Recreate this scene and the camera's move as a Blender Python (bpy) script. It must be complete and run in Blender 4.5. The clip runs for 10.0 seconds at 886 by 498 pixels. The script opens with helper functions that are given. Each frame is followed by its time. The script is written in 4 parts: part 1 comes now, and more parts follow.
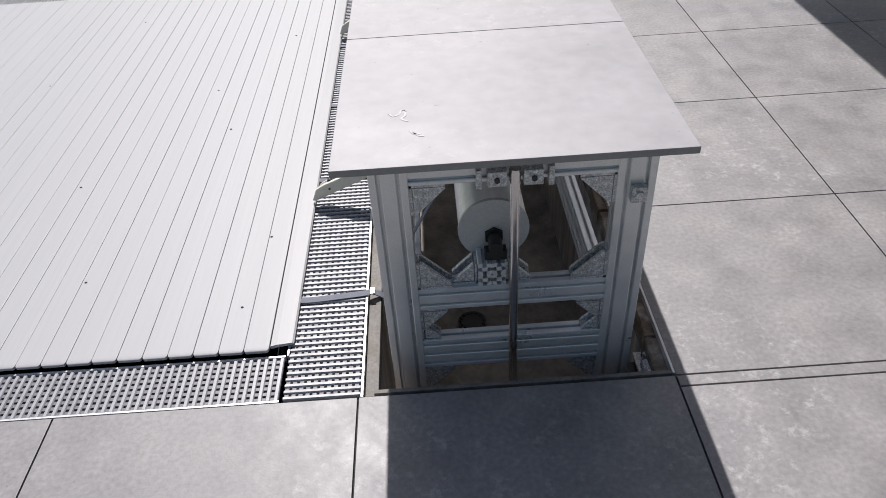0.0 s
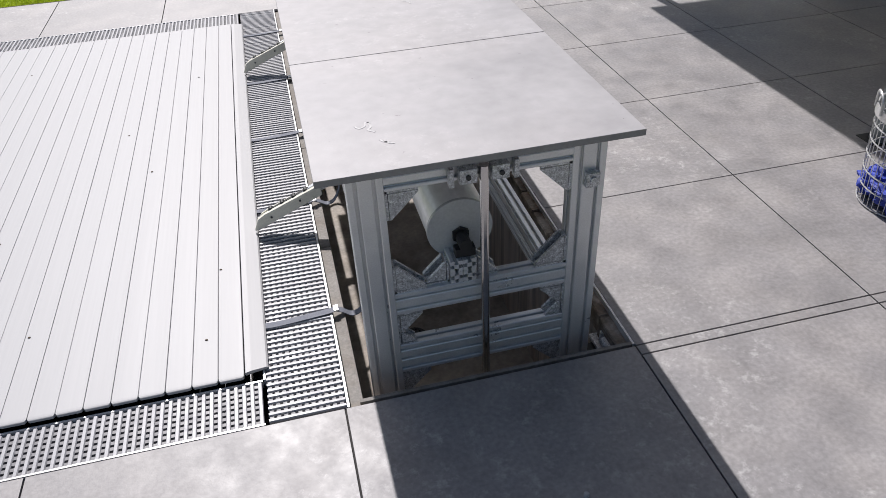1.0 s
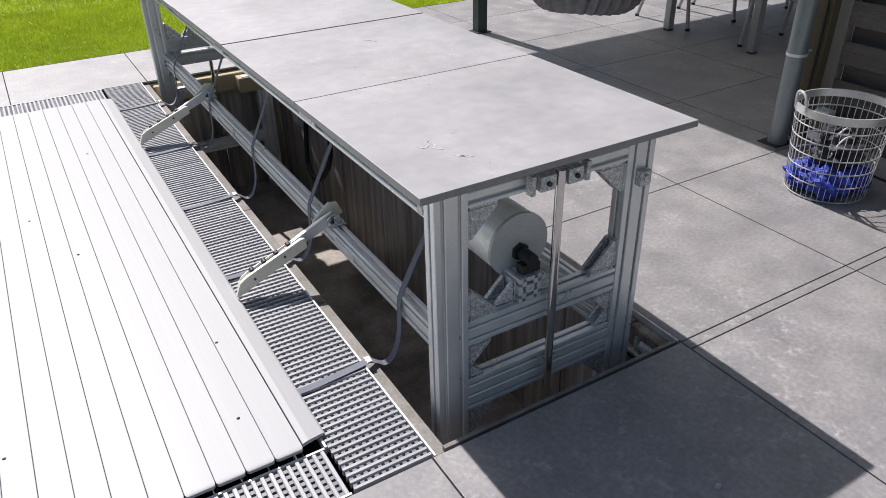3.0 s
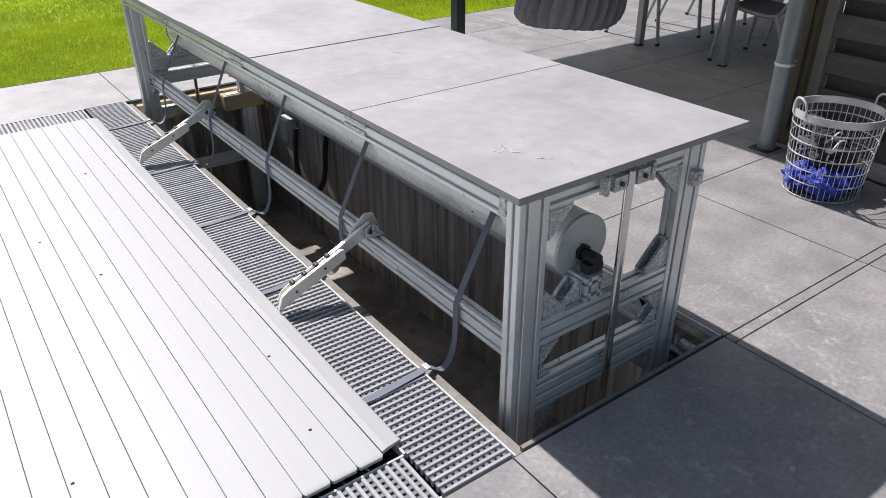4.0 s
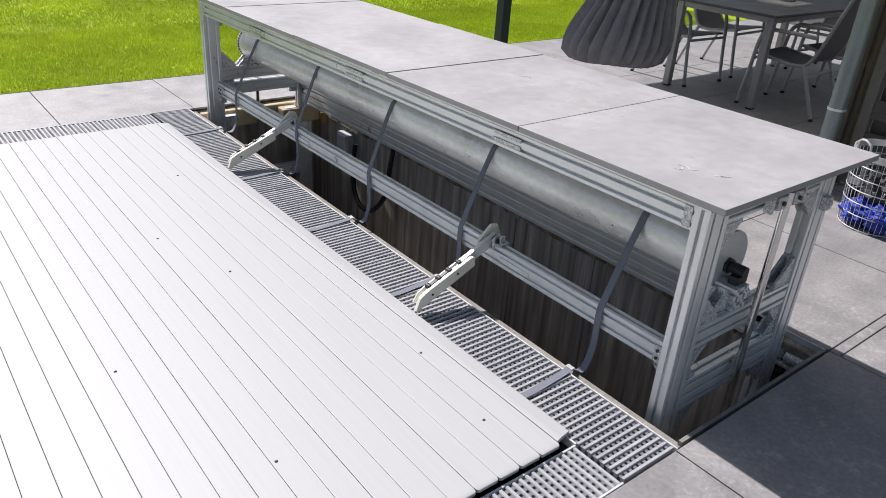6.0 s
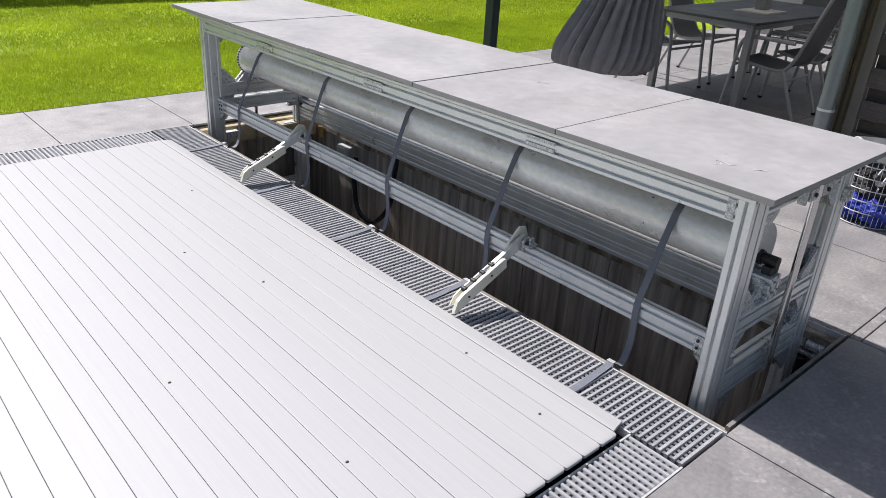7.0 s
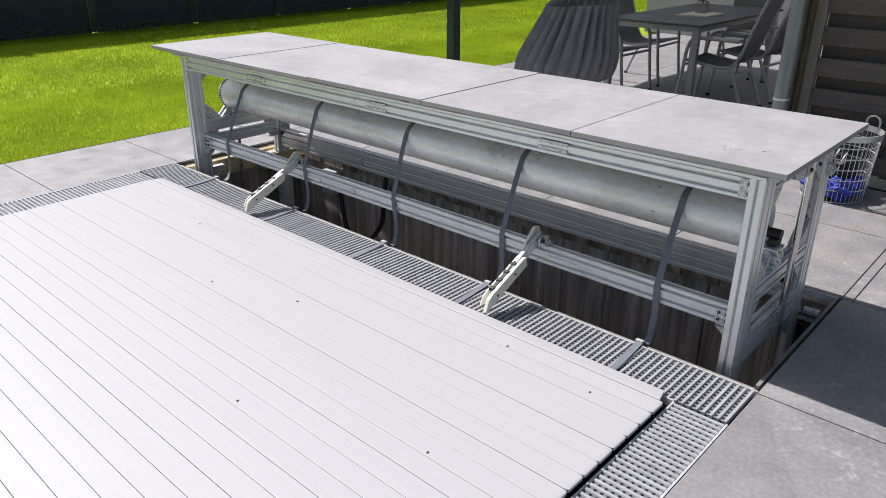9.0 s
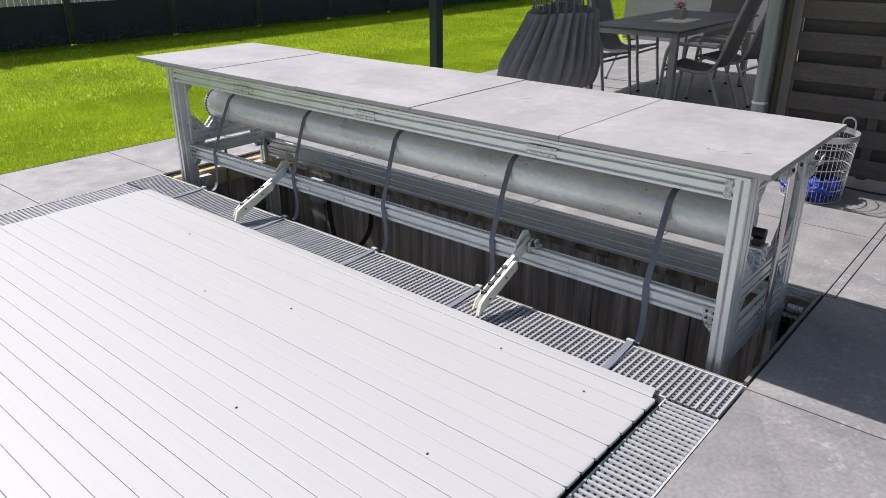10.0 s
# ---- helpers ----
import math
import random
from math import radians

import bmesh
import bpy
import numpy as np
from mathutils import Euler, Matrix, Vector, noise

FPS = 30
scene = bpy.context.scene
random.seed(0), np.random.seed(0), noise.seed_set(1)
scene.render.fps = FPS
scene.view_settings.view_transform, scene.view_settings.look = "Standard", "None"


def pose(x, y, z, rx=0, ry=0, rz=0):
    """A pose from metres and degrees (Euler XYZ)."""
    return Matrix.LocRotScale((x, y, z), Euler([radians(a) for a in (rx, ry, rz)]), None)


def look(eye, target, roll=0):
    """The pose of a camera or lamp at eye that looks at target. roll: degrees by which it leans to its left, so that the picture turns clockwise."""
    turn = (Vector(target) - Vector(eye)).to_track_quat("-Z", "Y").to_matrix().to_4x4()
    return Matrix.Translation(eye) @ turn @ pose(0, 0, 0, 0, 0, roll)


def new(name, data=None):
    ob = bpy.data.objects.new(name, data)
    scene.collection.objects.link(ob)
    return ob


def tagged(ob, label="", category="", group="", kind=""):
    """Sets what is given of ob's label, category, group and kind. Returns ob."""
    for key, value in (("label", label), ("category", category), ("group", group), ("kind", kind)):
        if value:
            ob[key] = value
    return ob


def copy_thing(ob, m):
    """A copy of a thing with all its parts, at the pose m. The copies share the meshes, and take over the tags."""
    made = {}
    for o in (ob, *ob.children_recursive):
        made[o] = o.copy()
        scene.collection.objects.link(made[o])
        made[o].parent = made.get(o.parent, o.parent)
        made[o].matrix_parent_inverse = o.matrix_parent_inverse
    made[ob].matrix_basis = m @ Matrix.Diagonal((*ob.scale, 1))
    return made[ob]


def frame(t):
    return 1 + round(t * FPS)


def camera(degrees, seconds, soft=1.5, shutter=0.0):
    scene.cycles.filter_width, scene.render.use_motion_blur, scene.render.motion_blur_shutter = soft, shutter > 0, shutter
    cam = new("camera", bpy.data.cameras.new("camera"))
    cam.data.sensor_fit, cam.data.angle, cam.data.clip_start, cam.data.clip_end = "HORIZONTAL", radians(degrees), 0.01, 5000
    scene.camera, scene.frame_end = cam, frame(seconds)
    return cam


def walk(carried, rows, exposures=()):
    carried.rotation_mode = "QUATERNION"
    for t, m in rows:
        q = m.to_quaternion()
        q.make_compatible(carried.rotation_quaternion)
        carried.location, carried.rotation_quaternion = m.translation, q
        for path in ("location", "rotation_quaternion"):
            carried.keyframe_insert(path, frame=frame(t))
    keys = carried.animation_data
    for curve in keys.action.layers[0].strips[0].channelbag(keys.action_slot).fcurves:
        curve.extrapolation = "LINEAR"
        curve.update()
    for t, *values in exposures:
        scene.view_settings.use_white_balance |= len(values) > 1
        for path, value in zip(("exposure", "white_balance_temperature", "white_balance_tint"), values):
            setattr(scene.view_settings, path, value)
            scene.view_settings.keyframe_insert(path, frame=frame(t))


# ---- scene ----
cam = camera(62.43, 10.0, soft=0.8)
PATH = [
    (0, (0.255, -1.535, 1.797), (0.263, 0.025, 0.545), -3.72),
    (0.5, (0.101, -1.587, 1.788), (0.281, -0.012, 0.570), -3.18),
    (1, (-0.040, -1.648, 1.785), (0.300, -0.072, 0.602), -3.04),
    (1.5, (-0.160, -1.542, 1.747), (0.287, 0.021, 0.581), -3.26),
    (2, (-0.316, -1.419, 1.712), (0.261, 0.118, 0.570), -2.86),
    (2.5, (-0.547, -1.392, 1.648), (0.183, 0.126, 0.570), -1.97),
    (4, (-1.111, -1.167, 1.579), (-0.093, 0.249, 0.601), -0.39),
    (4.5, (-1.312, -1.107, 1.595), (-0.272, 0.287, 0.606), 0.46),
    (5, (-1.531, -1.084, 1.577), (-0.460, 0.304, 0.614), 1.82),
    (5.5, (-1.654, -0.979, 1.565), (-0.550, 0.405, 0.634), 3.24),
    (6, (-1.792, -0.897, 1.570), (-0.649, 0.472, 0.666), 4.11),
    (7.5, (-2.152, -0.717, 1.527), (-0.885, 0.580, 0.683), 2.55),
    (8, (-2.225, -0.671, 1.527), (-0.927, 0.604, 0.698), 1.58),
    (8.5, (-2.361, -0.657, 1.544), (-1.030, 0.592, 0.726), 1.00),
    (9, (-2.441, -0.666, 1.538), (-1.088, 0.568, 0.736), 0.17),
    (9.5, (-2.498, -0.659, 1.539), (-1.118, 0.553, 0.746), 0.09),
    (10, (-2.503, -0.662, 1.544), (-1.110, 0.541, 0.761), -0.24),
]
walk(cam, [(t, look(eye, target, roll)) for t, eye, target, roll in PATH],
     exposures=[(0.0, 0.12), (1.5, 0.19), (2.7, 0.31), (4.2, 0.45), (6.0, 0.47), (8.0, 0.48), (10.0, 0.50)])

# ---- world, sun, exposure ----
SUN_FROM = Vector((-0.093, 0.916, 1.0)).normalized()
world = bpy.data.worlds.new("sky")
scene.world = world
world.use_nodes = True
wn = world.node_tree
sky = wn.nodes.new("ShaderNodeTexSky")
sky.sky_type = "NISHITA"
sky.sun_disc = False
sky.sun_elevation = math.asin(SUN_FROM.z)
sky.sun_rotation = math.atan2(SUN_FROM.x, SUN_FROM.y)
sky.air_density, sky.dust_density, sky.ozone_density = 1.0, 2.0, 1.0
wn.links.new(sky.outputs[0], wn.nodes["Background"].inputs[0])
wn.nodes["Background"].inputs[1].default_value = 0.066
sun = new("sun", bpy.data.lights.new("sun", "SUN"))
sun.data.energy, sun.data.angle, sun.data.color = 4.6, radians(0.6), (1.0, 0.958, 0.965)
sun.matrix_world = look(SUN_FROM * 20, (0, 0, 0))


# ---- materials ----
def mat(name, base, rough=0.6, metal=0.0, vary=0.08, scale=6.0, fine=120.0, fine_amt=0.06, bump=0.15, bump_scale=None,
        tint=None, tint_amt=0.0, rnd=0.0, spec=0.5, island=False, stretch=(1, 1, 1), rough_vary=0.1, speck=0.0):
    m = bpy.data.materials.new(name)
    m.use_nodes = True
    nt = m.node_tree
    n, l = nt.nodes, nt.links
    b = n["Principled BSDF"]
    b.inputs["Metallic"].default_value = metal
    b.inputs["Specular IOR Level"].default_value = spec
    tc = n.new("ShaderNodeTexCoord")
    geo = n.new("ShaderNodeNewGeometry")
    mp = n.new("ShaderNodeMapping")
    mp.inputs["Scale"].default_value = stretch
    l.new(geo.outputs["Position"], mp.inputs["Vector"])
    big = n.new("ShaderNodeTexNoise")
    big.inputs["Scale"].default_value, big.inputs["Detail"].default_value, big.inputs["Roughness"].default_value = scale, 6, 0.6
    l.new(mp.outputs[0], big.inputs["Vector"])
    sm = n.new("ShaderNodeTexNoise")
    sm.inputs["Scale"].default_value, sm.inputs["Detail"].default_value = fine, 3
    l.new(mp.outputs[0], sm.inputs["Vector"])

    def ramp(src, amt):
        r = n.new("ShaderNodeMapRange")
        r.inputs["From Min"].default_value, r.inputs["From Max"].default_value = 0.3, 0.7
        r.inputs["To Min"].default_value, r.inputs["To Max"].default_value = 1 - amt, 1 + amt
        l.new(src, r.inputs["Value"])
        return r.outputs[0]

    def mul(a, c):
        x = n.new("ShaderNodeMath")
        x.operation = "MULTIPLY"
        l.new(a, x.inputs[0])
        l.new(c, x.inputs[1])
        return x.outputs[0]

    v = mul(ramp(big.outputs[0], vary), ramp(sm.outputs[0], fine_amt))
    if rnd:
        if island:
            src = geo.outputs["Random Per Island"]
        else:
            src = n.new("ShaderNodeObjectInfo").outputs["Random"]
        r = n.new("ShaderNodeMapRange")
        r.inputs["To Min"].default_value, r.inputs["To Max"].default_value = 1 - rnd, 1 + rnd
        l.new(src, r.inputs["Value"])
        v = mul(v, r.outputs[0])
    col = n.new("ShaderNodeMix")
    col.data_type = "RGBA"
    col.inputs["A"].default_value = (*base, 1)
    col.inputs["B"].default_value = (*(tint or base), 1)
    if tint:
        t2 = n.new("ShaderNodeTexNoise")
        t2.inputs["Scale"].default_value, t2.inputs["Detail"].default_value = scale * 0.6, 4
        l.new(mp.outputs[0], t2.inputs["Vector"])
        r = n.new("ShaderNodeMapRange")
        r.inputs["From Min"].default_value, r.inputs["From Max"].default_value = 0.42, 0.66
        r.inputs["To Max"].default_value = tint_amt
        l.new(t2.outputs[0], r.inputs["Value"])
        l.new(r.outputs[0], col.inputs["Factor"])
    else:
        col.inputs["Factor"].default_value = 0
    colour = col.outputs["Result"]
    if speck:
        # pale lime specks gathered in patches, and a few dark grit spots
        def spots(scale, lo, hi, amt, rough):
            t3 = n.new("ShaderNodeTexNoise")
            t3.inputs["Scale"].default_value, t3.inputs["Detail"].default_value, t3.inputs["Roughness"].default_value = scale, 8, rough
            l.new(geo.outputs["Position"], t3.inputs["Vector"])
            q = n.new("ShaderNodeMapRange")
            q.inputs["From Min"].default_value, q.inputs["From Max"].default_value, q.inputs["To Max"].default_value = lo, hi, amt
            l.new(t3.outputs[0], q.inputs["Value"])
            return q.outputs[0]

        for fac, c in ((mul(spots(17, 0.53, 0.68, speck, 0.8), spots(1.3, 0.46, 0.6, 1.0, 0.5)), (0.62, 0.61, 0.6, 1)), (spots(38, 0.68, 0.74, 0.6, 0.6), (0.12, 0.11, 0.11, 1))):
            mx = n.new("ShaderNodeMix")
            mx.data_type = "RGBA"
            l.new(fac, mx.inputs["Factor"])
            l.new(colour, mx.inputs["A"])
            mx.inputs["B"].default_value = c
            colour = mx.outputs["Result"]
    vm = n.new("ShaderNodeVectorMath")
    vm.operation = "SCALE"
    l.new(colour, vm.inputs[0])
    l.new(v, vm.inputs["Scale"])
    l.new(vm.outputs[0], b.inputs["Base Color"])
    rr = n.new("ShaderNodeMapRange")
    rr.inputs["From Min"].default_value, rr.inputs["From Max"].default_value = 0.3, 0.7
    rr.inputs["To Min"].default_value, rr.inputs["To Max"].default_value = max(0.03, rough - rough_vary), min(1, rough + rough_vary)
    l.new(big.outputs[0], rr.inputs["Value"])
    l.new(rr.outputs[0], b.inputs["Roughness"])
    if bump:
        bp = n.new("ShaderNodeBump")
        bp.inputs["Strength"].default_value, bp.inputs["Distance"].default_value = bump, 0.002
        if bump_scale:
            bs = n.new("ShaderNodeTexNoise")
            bs.inputs["Scale"].default_value, bs.inputs["Detail"].default_value = bump_scale, 4
            l.new(mp.outputs[0], bs.inputs["Vector"])
            l.new(bs.outputs[0], bp.inputs["Height"])
        else:
            l.new(sm.outputs[0], bp.inputs["Height"])
        l.new(bp.outputs[0], b.inputs["Normal"])
    return m


M_TILE = mat("porcelain_tile", (0.355, 0.345, 0.349), 0.54, vary=0.11, scale=2.4, fine=16, fine_amt=0.07, bump=0.12, bump_scale=160,
             tint=(0.40, 0.380, 0.377), tint_amt=0.8, rnd=0.045, spec=0.45, speck=0.4)
# the lid's tile again; weaker sun sheen on the ground put in as darker colour
M_PATIO = mat("patio_tile_darkened", (0.238, 0.229, 0.23), 0.52, vary=0.13, scale=6.0, fine=60, fine_amt=0.14, bump=0.14, bump_scale=160,
              tint=(0.30, 0.284, 0.278), tint_amt=0.8, rnd=0.05, spec=0.62, speck=0.5)
M_TILE_EDGE = mat("tile_edge", (0.31, 0.30, 0.295), 0.6, vary=0.1, scale=8)
M_BED = mat("mortar_bed", (0.035, 0.033, 0.032), 0.9, vary=0.2, scale=12, bump=0.4)
M_SLAT = mat("white_pvc_slat", (0.432, 0.432, 0.434), 0.5, vary=0.006, scale=6, fine=110, fine_amt=0.022, bump=0.03, rnd=0.004, spec=0.36, rough_vary=0.03, stretch=(1, 0.02, 1))
M_GRATE = mat("grey_grate_plastic", (0.36, 0.36, 0.375), 0.45, vary=0.12, scale=20, rnd=0.08, bump=0.08)
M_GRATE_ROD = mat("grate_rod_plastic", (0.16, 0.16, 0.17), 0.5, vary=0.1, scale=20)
M_STEEL_EDGE = mat("edge_steel", (0.66, 0.66, 0.66), 0.4, metal=0.3, vary=0.1, scale=30)
M_CHANNEL = mat("gutter_black", (0.016, 0.016, 0.017), 0.7, vary=0.3, scale=10)
M_ALU = mat("anodised_aluminium", (0.76, 0.772, 0.775), 0.36, metal=0.5, vary=0.07, scale=9, fine=200, fine_amt=0.05, bump=0.05)
M_TUBE = mat("aluminium_tube", (0.88, 0.88, 0.875), 0.33, metal=0.25, vary=0.12, scale=5, fine=60, fine_amt=0.08, bump=0.04,
             tint=(0.62, 0.58, 0.53), tint_amt=0.45, stretch=(1, 0.5, 1))
M_CAP = mat("tube_cap_grey", (0.55, 0.56, 0.56), 0.45, metal=0.2, vary=0.05, scale=9)
M_GUSSET = mat("cast_gusset", (0.56, 0.57, 0.585), 0.45, metal=0.45, vary=0.4, scale=70, fine=190, fine_amt=0.4, bump=1.0, bump_scale=120)
M_SLOT = mat("slot_dark", (0.05, 0.052, 0.055), 0.5, metal=0.3)
M_CHROME = mat("polished_steel", (0.62, 0.61, 0.60), 0.15, metal=1.0, vary=0.06, scale=12, bump=0.0)
M_STRAP = mat("grey_webbing", (0.17, 0.18, 0.215), 0.75, vary=0.08, scale=30, fine=500, fine_amt=0.15, bump=0.3)
M_POM = mat("cream_plastic", (0.78, 0.76, 0.65), 0.42, vary=0.05, scale=14, bump=0.06)
M_BLACK = mat("black_rubber", (0.018, 0.018, 0.019), 0.55, vary=0.2, scale=20)
M_BRASS = mat("brass", (0.45, 0.33, 0.14), 0.3, metal=0.9)
M_PIT = mat("pit_concrete", (0.45, 0.40, 0.355), 0.45, vary=0.5, scale=4, fine=30, fine_amt=0.15, bump=0.3, bump_scale=60,
            tint=(0.26, 0.212, 0.178), tint_amt=0.9, stretch=(6, 6, 0.28), rnd=0.08)
M_PITFLOOR = mat("pit_floor_concrete", (0.34, 0.30, 0.255), 0.75, vary=0.25, scale=6, fine=50, fine_amt=0.15, bump=0.5, bump_scale=40,
                 tint=(0.10, 0.085, 0.07), tint_amt=0.7)
M_COPING = mat("coping_concrete", (0.25, 0.235, 0.215), 0.8, vary=0.18, scale=14, fine=90, fine_amt=0.15, bump=0.5, bump_scale=70,
               tint=(0.17, 0.14, 0.11), tint_amt=0.6, rnd=0.1)
M_RIM = mat("brown_rim_stone", (0.20, 0.155, 0.115), 0.85, vary=0.3, scale=18, fine=90, fine_amt=0.2, bump=0.6, bump_scale=60,
            tint=(0.46, 0.41, 0.35), tint_amt=0.8, rnd=0.3)
M_FOAM = mat("beige_foam_block", (0.46, 0.38, 0.24), 0.85, vary=0.12, scale=12, bump=0.3)
M_GRASS = mat("grass_blades", (0.30, 0.40, 0.02), 0.6, vary=0.2, scale=0.9, fine=5, fine_amt=0.1, bump=0, tint=(0.43, 0.50, 0.03), tint_amt=0.6,
              rnd=0.14, island=True, spec=0.25)
M_LAWN = mat("lawn_soil", (0.27, 0.36, 0.018), 0.85, vary=0.3, scale=1.1, fine=70, fine_amt=0.4, bump=0.8, bump_scale=90, tint=(0.12, 0.165, 0.02), tint_amt=0.6, spec=0.1)


def let_through(material, amount):
    """Mix diffuse transmission into a thin material."""
    gn = material.node_tree
    tr = gn.nodes.new("ShaderNodeBsdfTranslucent")
    mixs = gn.nodes.new("ShaderNodeMixShader")
    mixs.inputs[0].default_value = amount
    pb = gn.nodes["Principled BSDF"]
    gn.links.new(pb.inputs["Base Color"].links[0].from_socket, tr.inputs["Color"])
    gn.links.new(pb.outputs[0], mixs.inputs[1])
    gn.links.new(tr.outputs[0], mixs.inputs[2])
    gn.links.new(mixs.outputs[0], gn.nodes["Material Output"].inputs[0])


let_through(M_GRASS, 0.5)
M_SOIL = mat("lawn_edge_soil", (0.05, 0.045, 0.025), 0.95, vary=0.3, scale=20, bump=0.8)
M_POST = mat("dark_green_paint", (0.018, 0.034, 0.032), 0.4, vary=0.05, scale=10)
M_ZINC = mat("zinc_pipe", (0.27, 0.30, 0.30), 0.4, metal=0.45, vary=0.12, scale=10, stretch=(1, 1, 0.3))
M_OLIVE = mat("olive_timber", (0.115, 0.092, 0.05), 0.7, vary=0.15, scale=8, stretch=(4, 4, 0.4), bump=0.3)
M_WOOD = mat("grey_weathered_wood", (0.10, 0.087, 0.077), 0.75, vary=0.22, scale=5, fine=40, fine_amt=0.2, bump=0.4, stretch=(8, 0.7, 8), rnd=0.15,
             tint=(0.12, 0.095, 0.078), tint_amt=0.7)
M_FRAMEWOOD = mat("grey_frame_wood", (0.25, 0.225, 0.19), 0.7, vary=0.15, scale=6, stretch=(6, 6, 0.6), bump=0.3)
M_SLING = mat("charcoal_sling", (0.12, 0.12, 0.13), 0.7, vary=0.08, scale=20, fine=300, fine_amt=0.2, bump=0.3)
M_CHAIRFRAME = mat("grey_powdercoat", (0.42, 0.42, 0.43), 0.4, metal=0.25, vary=0.05, scale=14)
M_TABLETOP = mat("charcoal_tabletop", (0.10, 0.10, 0.105), 0.5, vary=0.1, scale=5)
M_TABLELEG = mat("silver_leg", (0.36, 0.36, 0.37), 0.4, metal=0.5, vary=0.05, scale=10)
M_CLOTH = mat("charcoal_cotton", (0.40, 0.39, 0.405), 0.85, vary=0.15, scale=12, fine=200, fine_amt=0.15, bump=0.3)
M_ROPE = mat("grey_cord", (0.20, 0.20, 0.205), 0.8, vary=0.1, scale=40)
M_WIRE = mat("galvanised_wire", (0.62, 0.62, 0.61), 0.4, metal=0.6, vary=0.08, scale=30)
M_BLUE = mat("blue_fabric", (0.022, 0.045, 0.34), 0.6, vary=0.25, scale=18, fine=80, fine_amt=0.2, bump=0.3)
M_BLACKCLOTH = mat("black_fabric", (0.02, 0.02, 0.024), 0.7, vary=0.3, scale=18)
M_WHITECLOTH = mat("white_trim", (0.6, 0.6, 0.6), 0.7, vary=0.1, scale=18)
M_PAPER = mat("newspaper", (0.60, 0.59, 0.57), 0.8, vary=0.12, scale=30)
M_POT = mat("grey_pot", (0.25, 0.25, 0.25), 0.6, vary=0.1, scale=20)
M_PETAL = mat("pink_petal", (0.45, 0.10, 0.15), 0.7, vary=0.3, scale=40, rnd=0.3, island=True)
M_LEAF = mat("leaf_green", (0.07, 0.12, 0.04), 0.7, vary=0.3, scale=40)
M_SCREEN = mat("dark_mesh_screen", (0.034, 0.038, 0.048), 0.8, vary=0.3, scale=3, fine=90, fine_amt=0.3, bump=0.2)
M_FENCEPANEL = mat("grey_fence_panel", (0.56, 0.54, 0.52), 0.7, vary=0.15, scale=3, fine=30, fine_amt=0.2, stretch=(6, 6, 0.3), rnd=0.15)
M_ROOF = mat("canopy_roof", (0.72, 0.70, 0.66), 0.7, vary=0.1, scale=6)
let_through(M_ROOF, 0.5)
M_WALLDARK = mat("dark_wall_render", (0.27, 0.27, 0.28), 0.8, vary=0.1, scale=5)
M_WATER = mat("dark_pool_water", (0.01, 0.02, 0.025), 0.06, vary=0.1, scale=3, bump=0.05)
M_CHALK = mat("chalk_mark", (0.46, 0.455, 0.45), 0.54, vary=0.15, scale=60)
M_LEAFDRY = mat("dry_leaf_bits", (0.10, 0.07, 0.04), 0.9, vary=0.3, scale=60)


# ---- mesh helpers ----
def mesh_of(name, bm, material, smooth=False):
    me = bpy.data.meshes.new(name)
    bm.normal_update()
    bm.to_mesh(me)
    bm.free()
    me.materials.append(material)
    if smooth:
        for p in me.polygons:
            p.use_smooth = True
        me.set_sharp_from_angle(angle=radians(40))
    return me


def part(name, bm, material, parent=None, label="", smooth=False):
    ob = new(name, mesh_of(name, bm, material, smooth))
    if parent:
        ob.parent = parent
    if label:
        tagged(ob, label)
    return ob


def thing(name, label, category, group="", kind="", at=(0, 0, 0)):
    e = new(name)
    e.location = at
    e.empty_display_size = 0.1
    return tagged(e, label, category, group, kind)


def box(bm, x0, x1, y0, y1, z0, z1, bevel=0.0):
    r = bmesh.ops.create_cube(bm, size=1)
    vs = r["verts"]
    bmesh.ops.scale(bm, vec=(x1 - x0, y1 - y0, z1 - z0), verts=vs)
    bmesh.ops.translate(bm, vec=((x0 + x1) / 2, (y0 + y1) / 2, (z0 + z1) / 2), verts=vs)
    if bevel:
        es = {e for v in vs for e in v.link_edges}
        bmesh.ops.bevel(bm, geom=list(es), offset=bevel, segments=2, affect="EDGES", profile=0.6)
    return bm


def bx(x0, x1, y0, y1, z0, z1, bevel=0.0):
    return box(bmesh.new(), x0, x1, y0, y1, z0, z1, bevel)


def cyl(bm, a, b, r, seg=16, r2=None, caps=True):
    a, b = Vector(a), Vector(b)
    d = b - a
    m = Matrix.Translation((a + b) / 2) @ d.to_track_quat("Z", "Y").to_matrix().to_4x4()
    bmesh.ops.create_cone(bm, cap_ends=caps, segments=seg, radius1=r, radius2=r if r2 is None else r2, depth=d.length, matrix=m)
    return bm


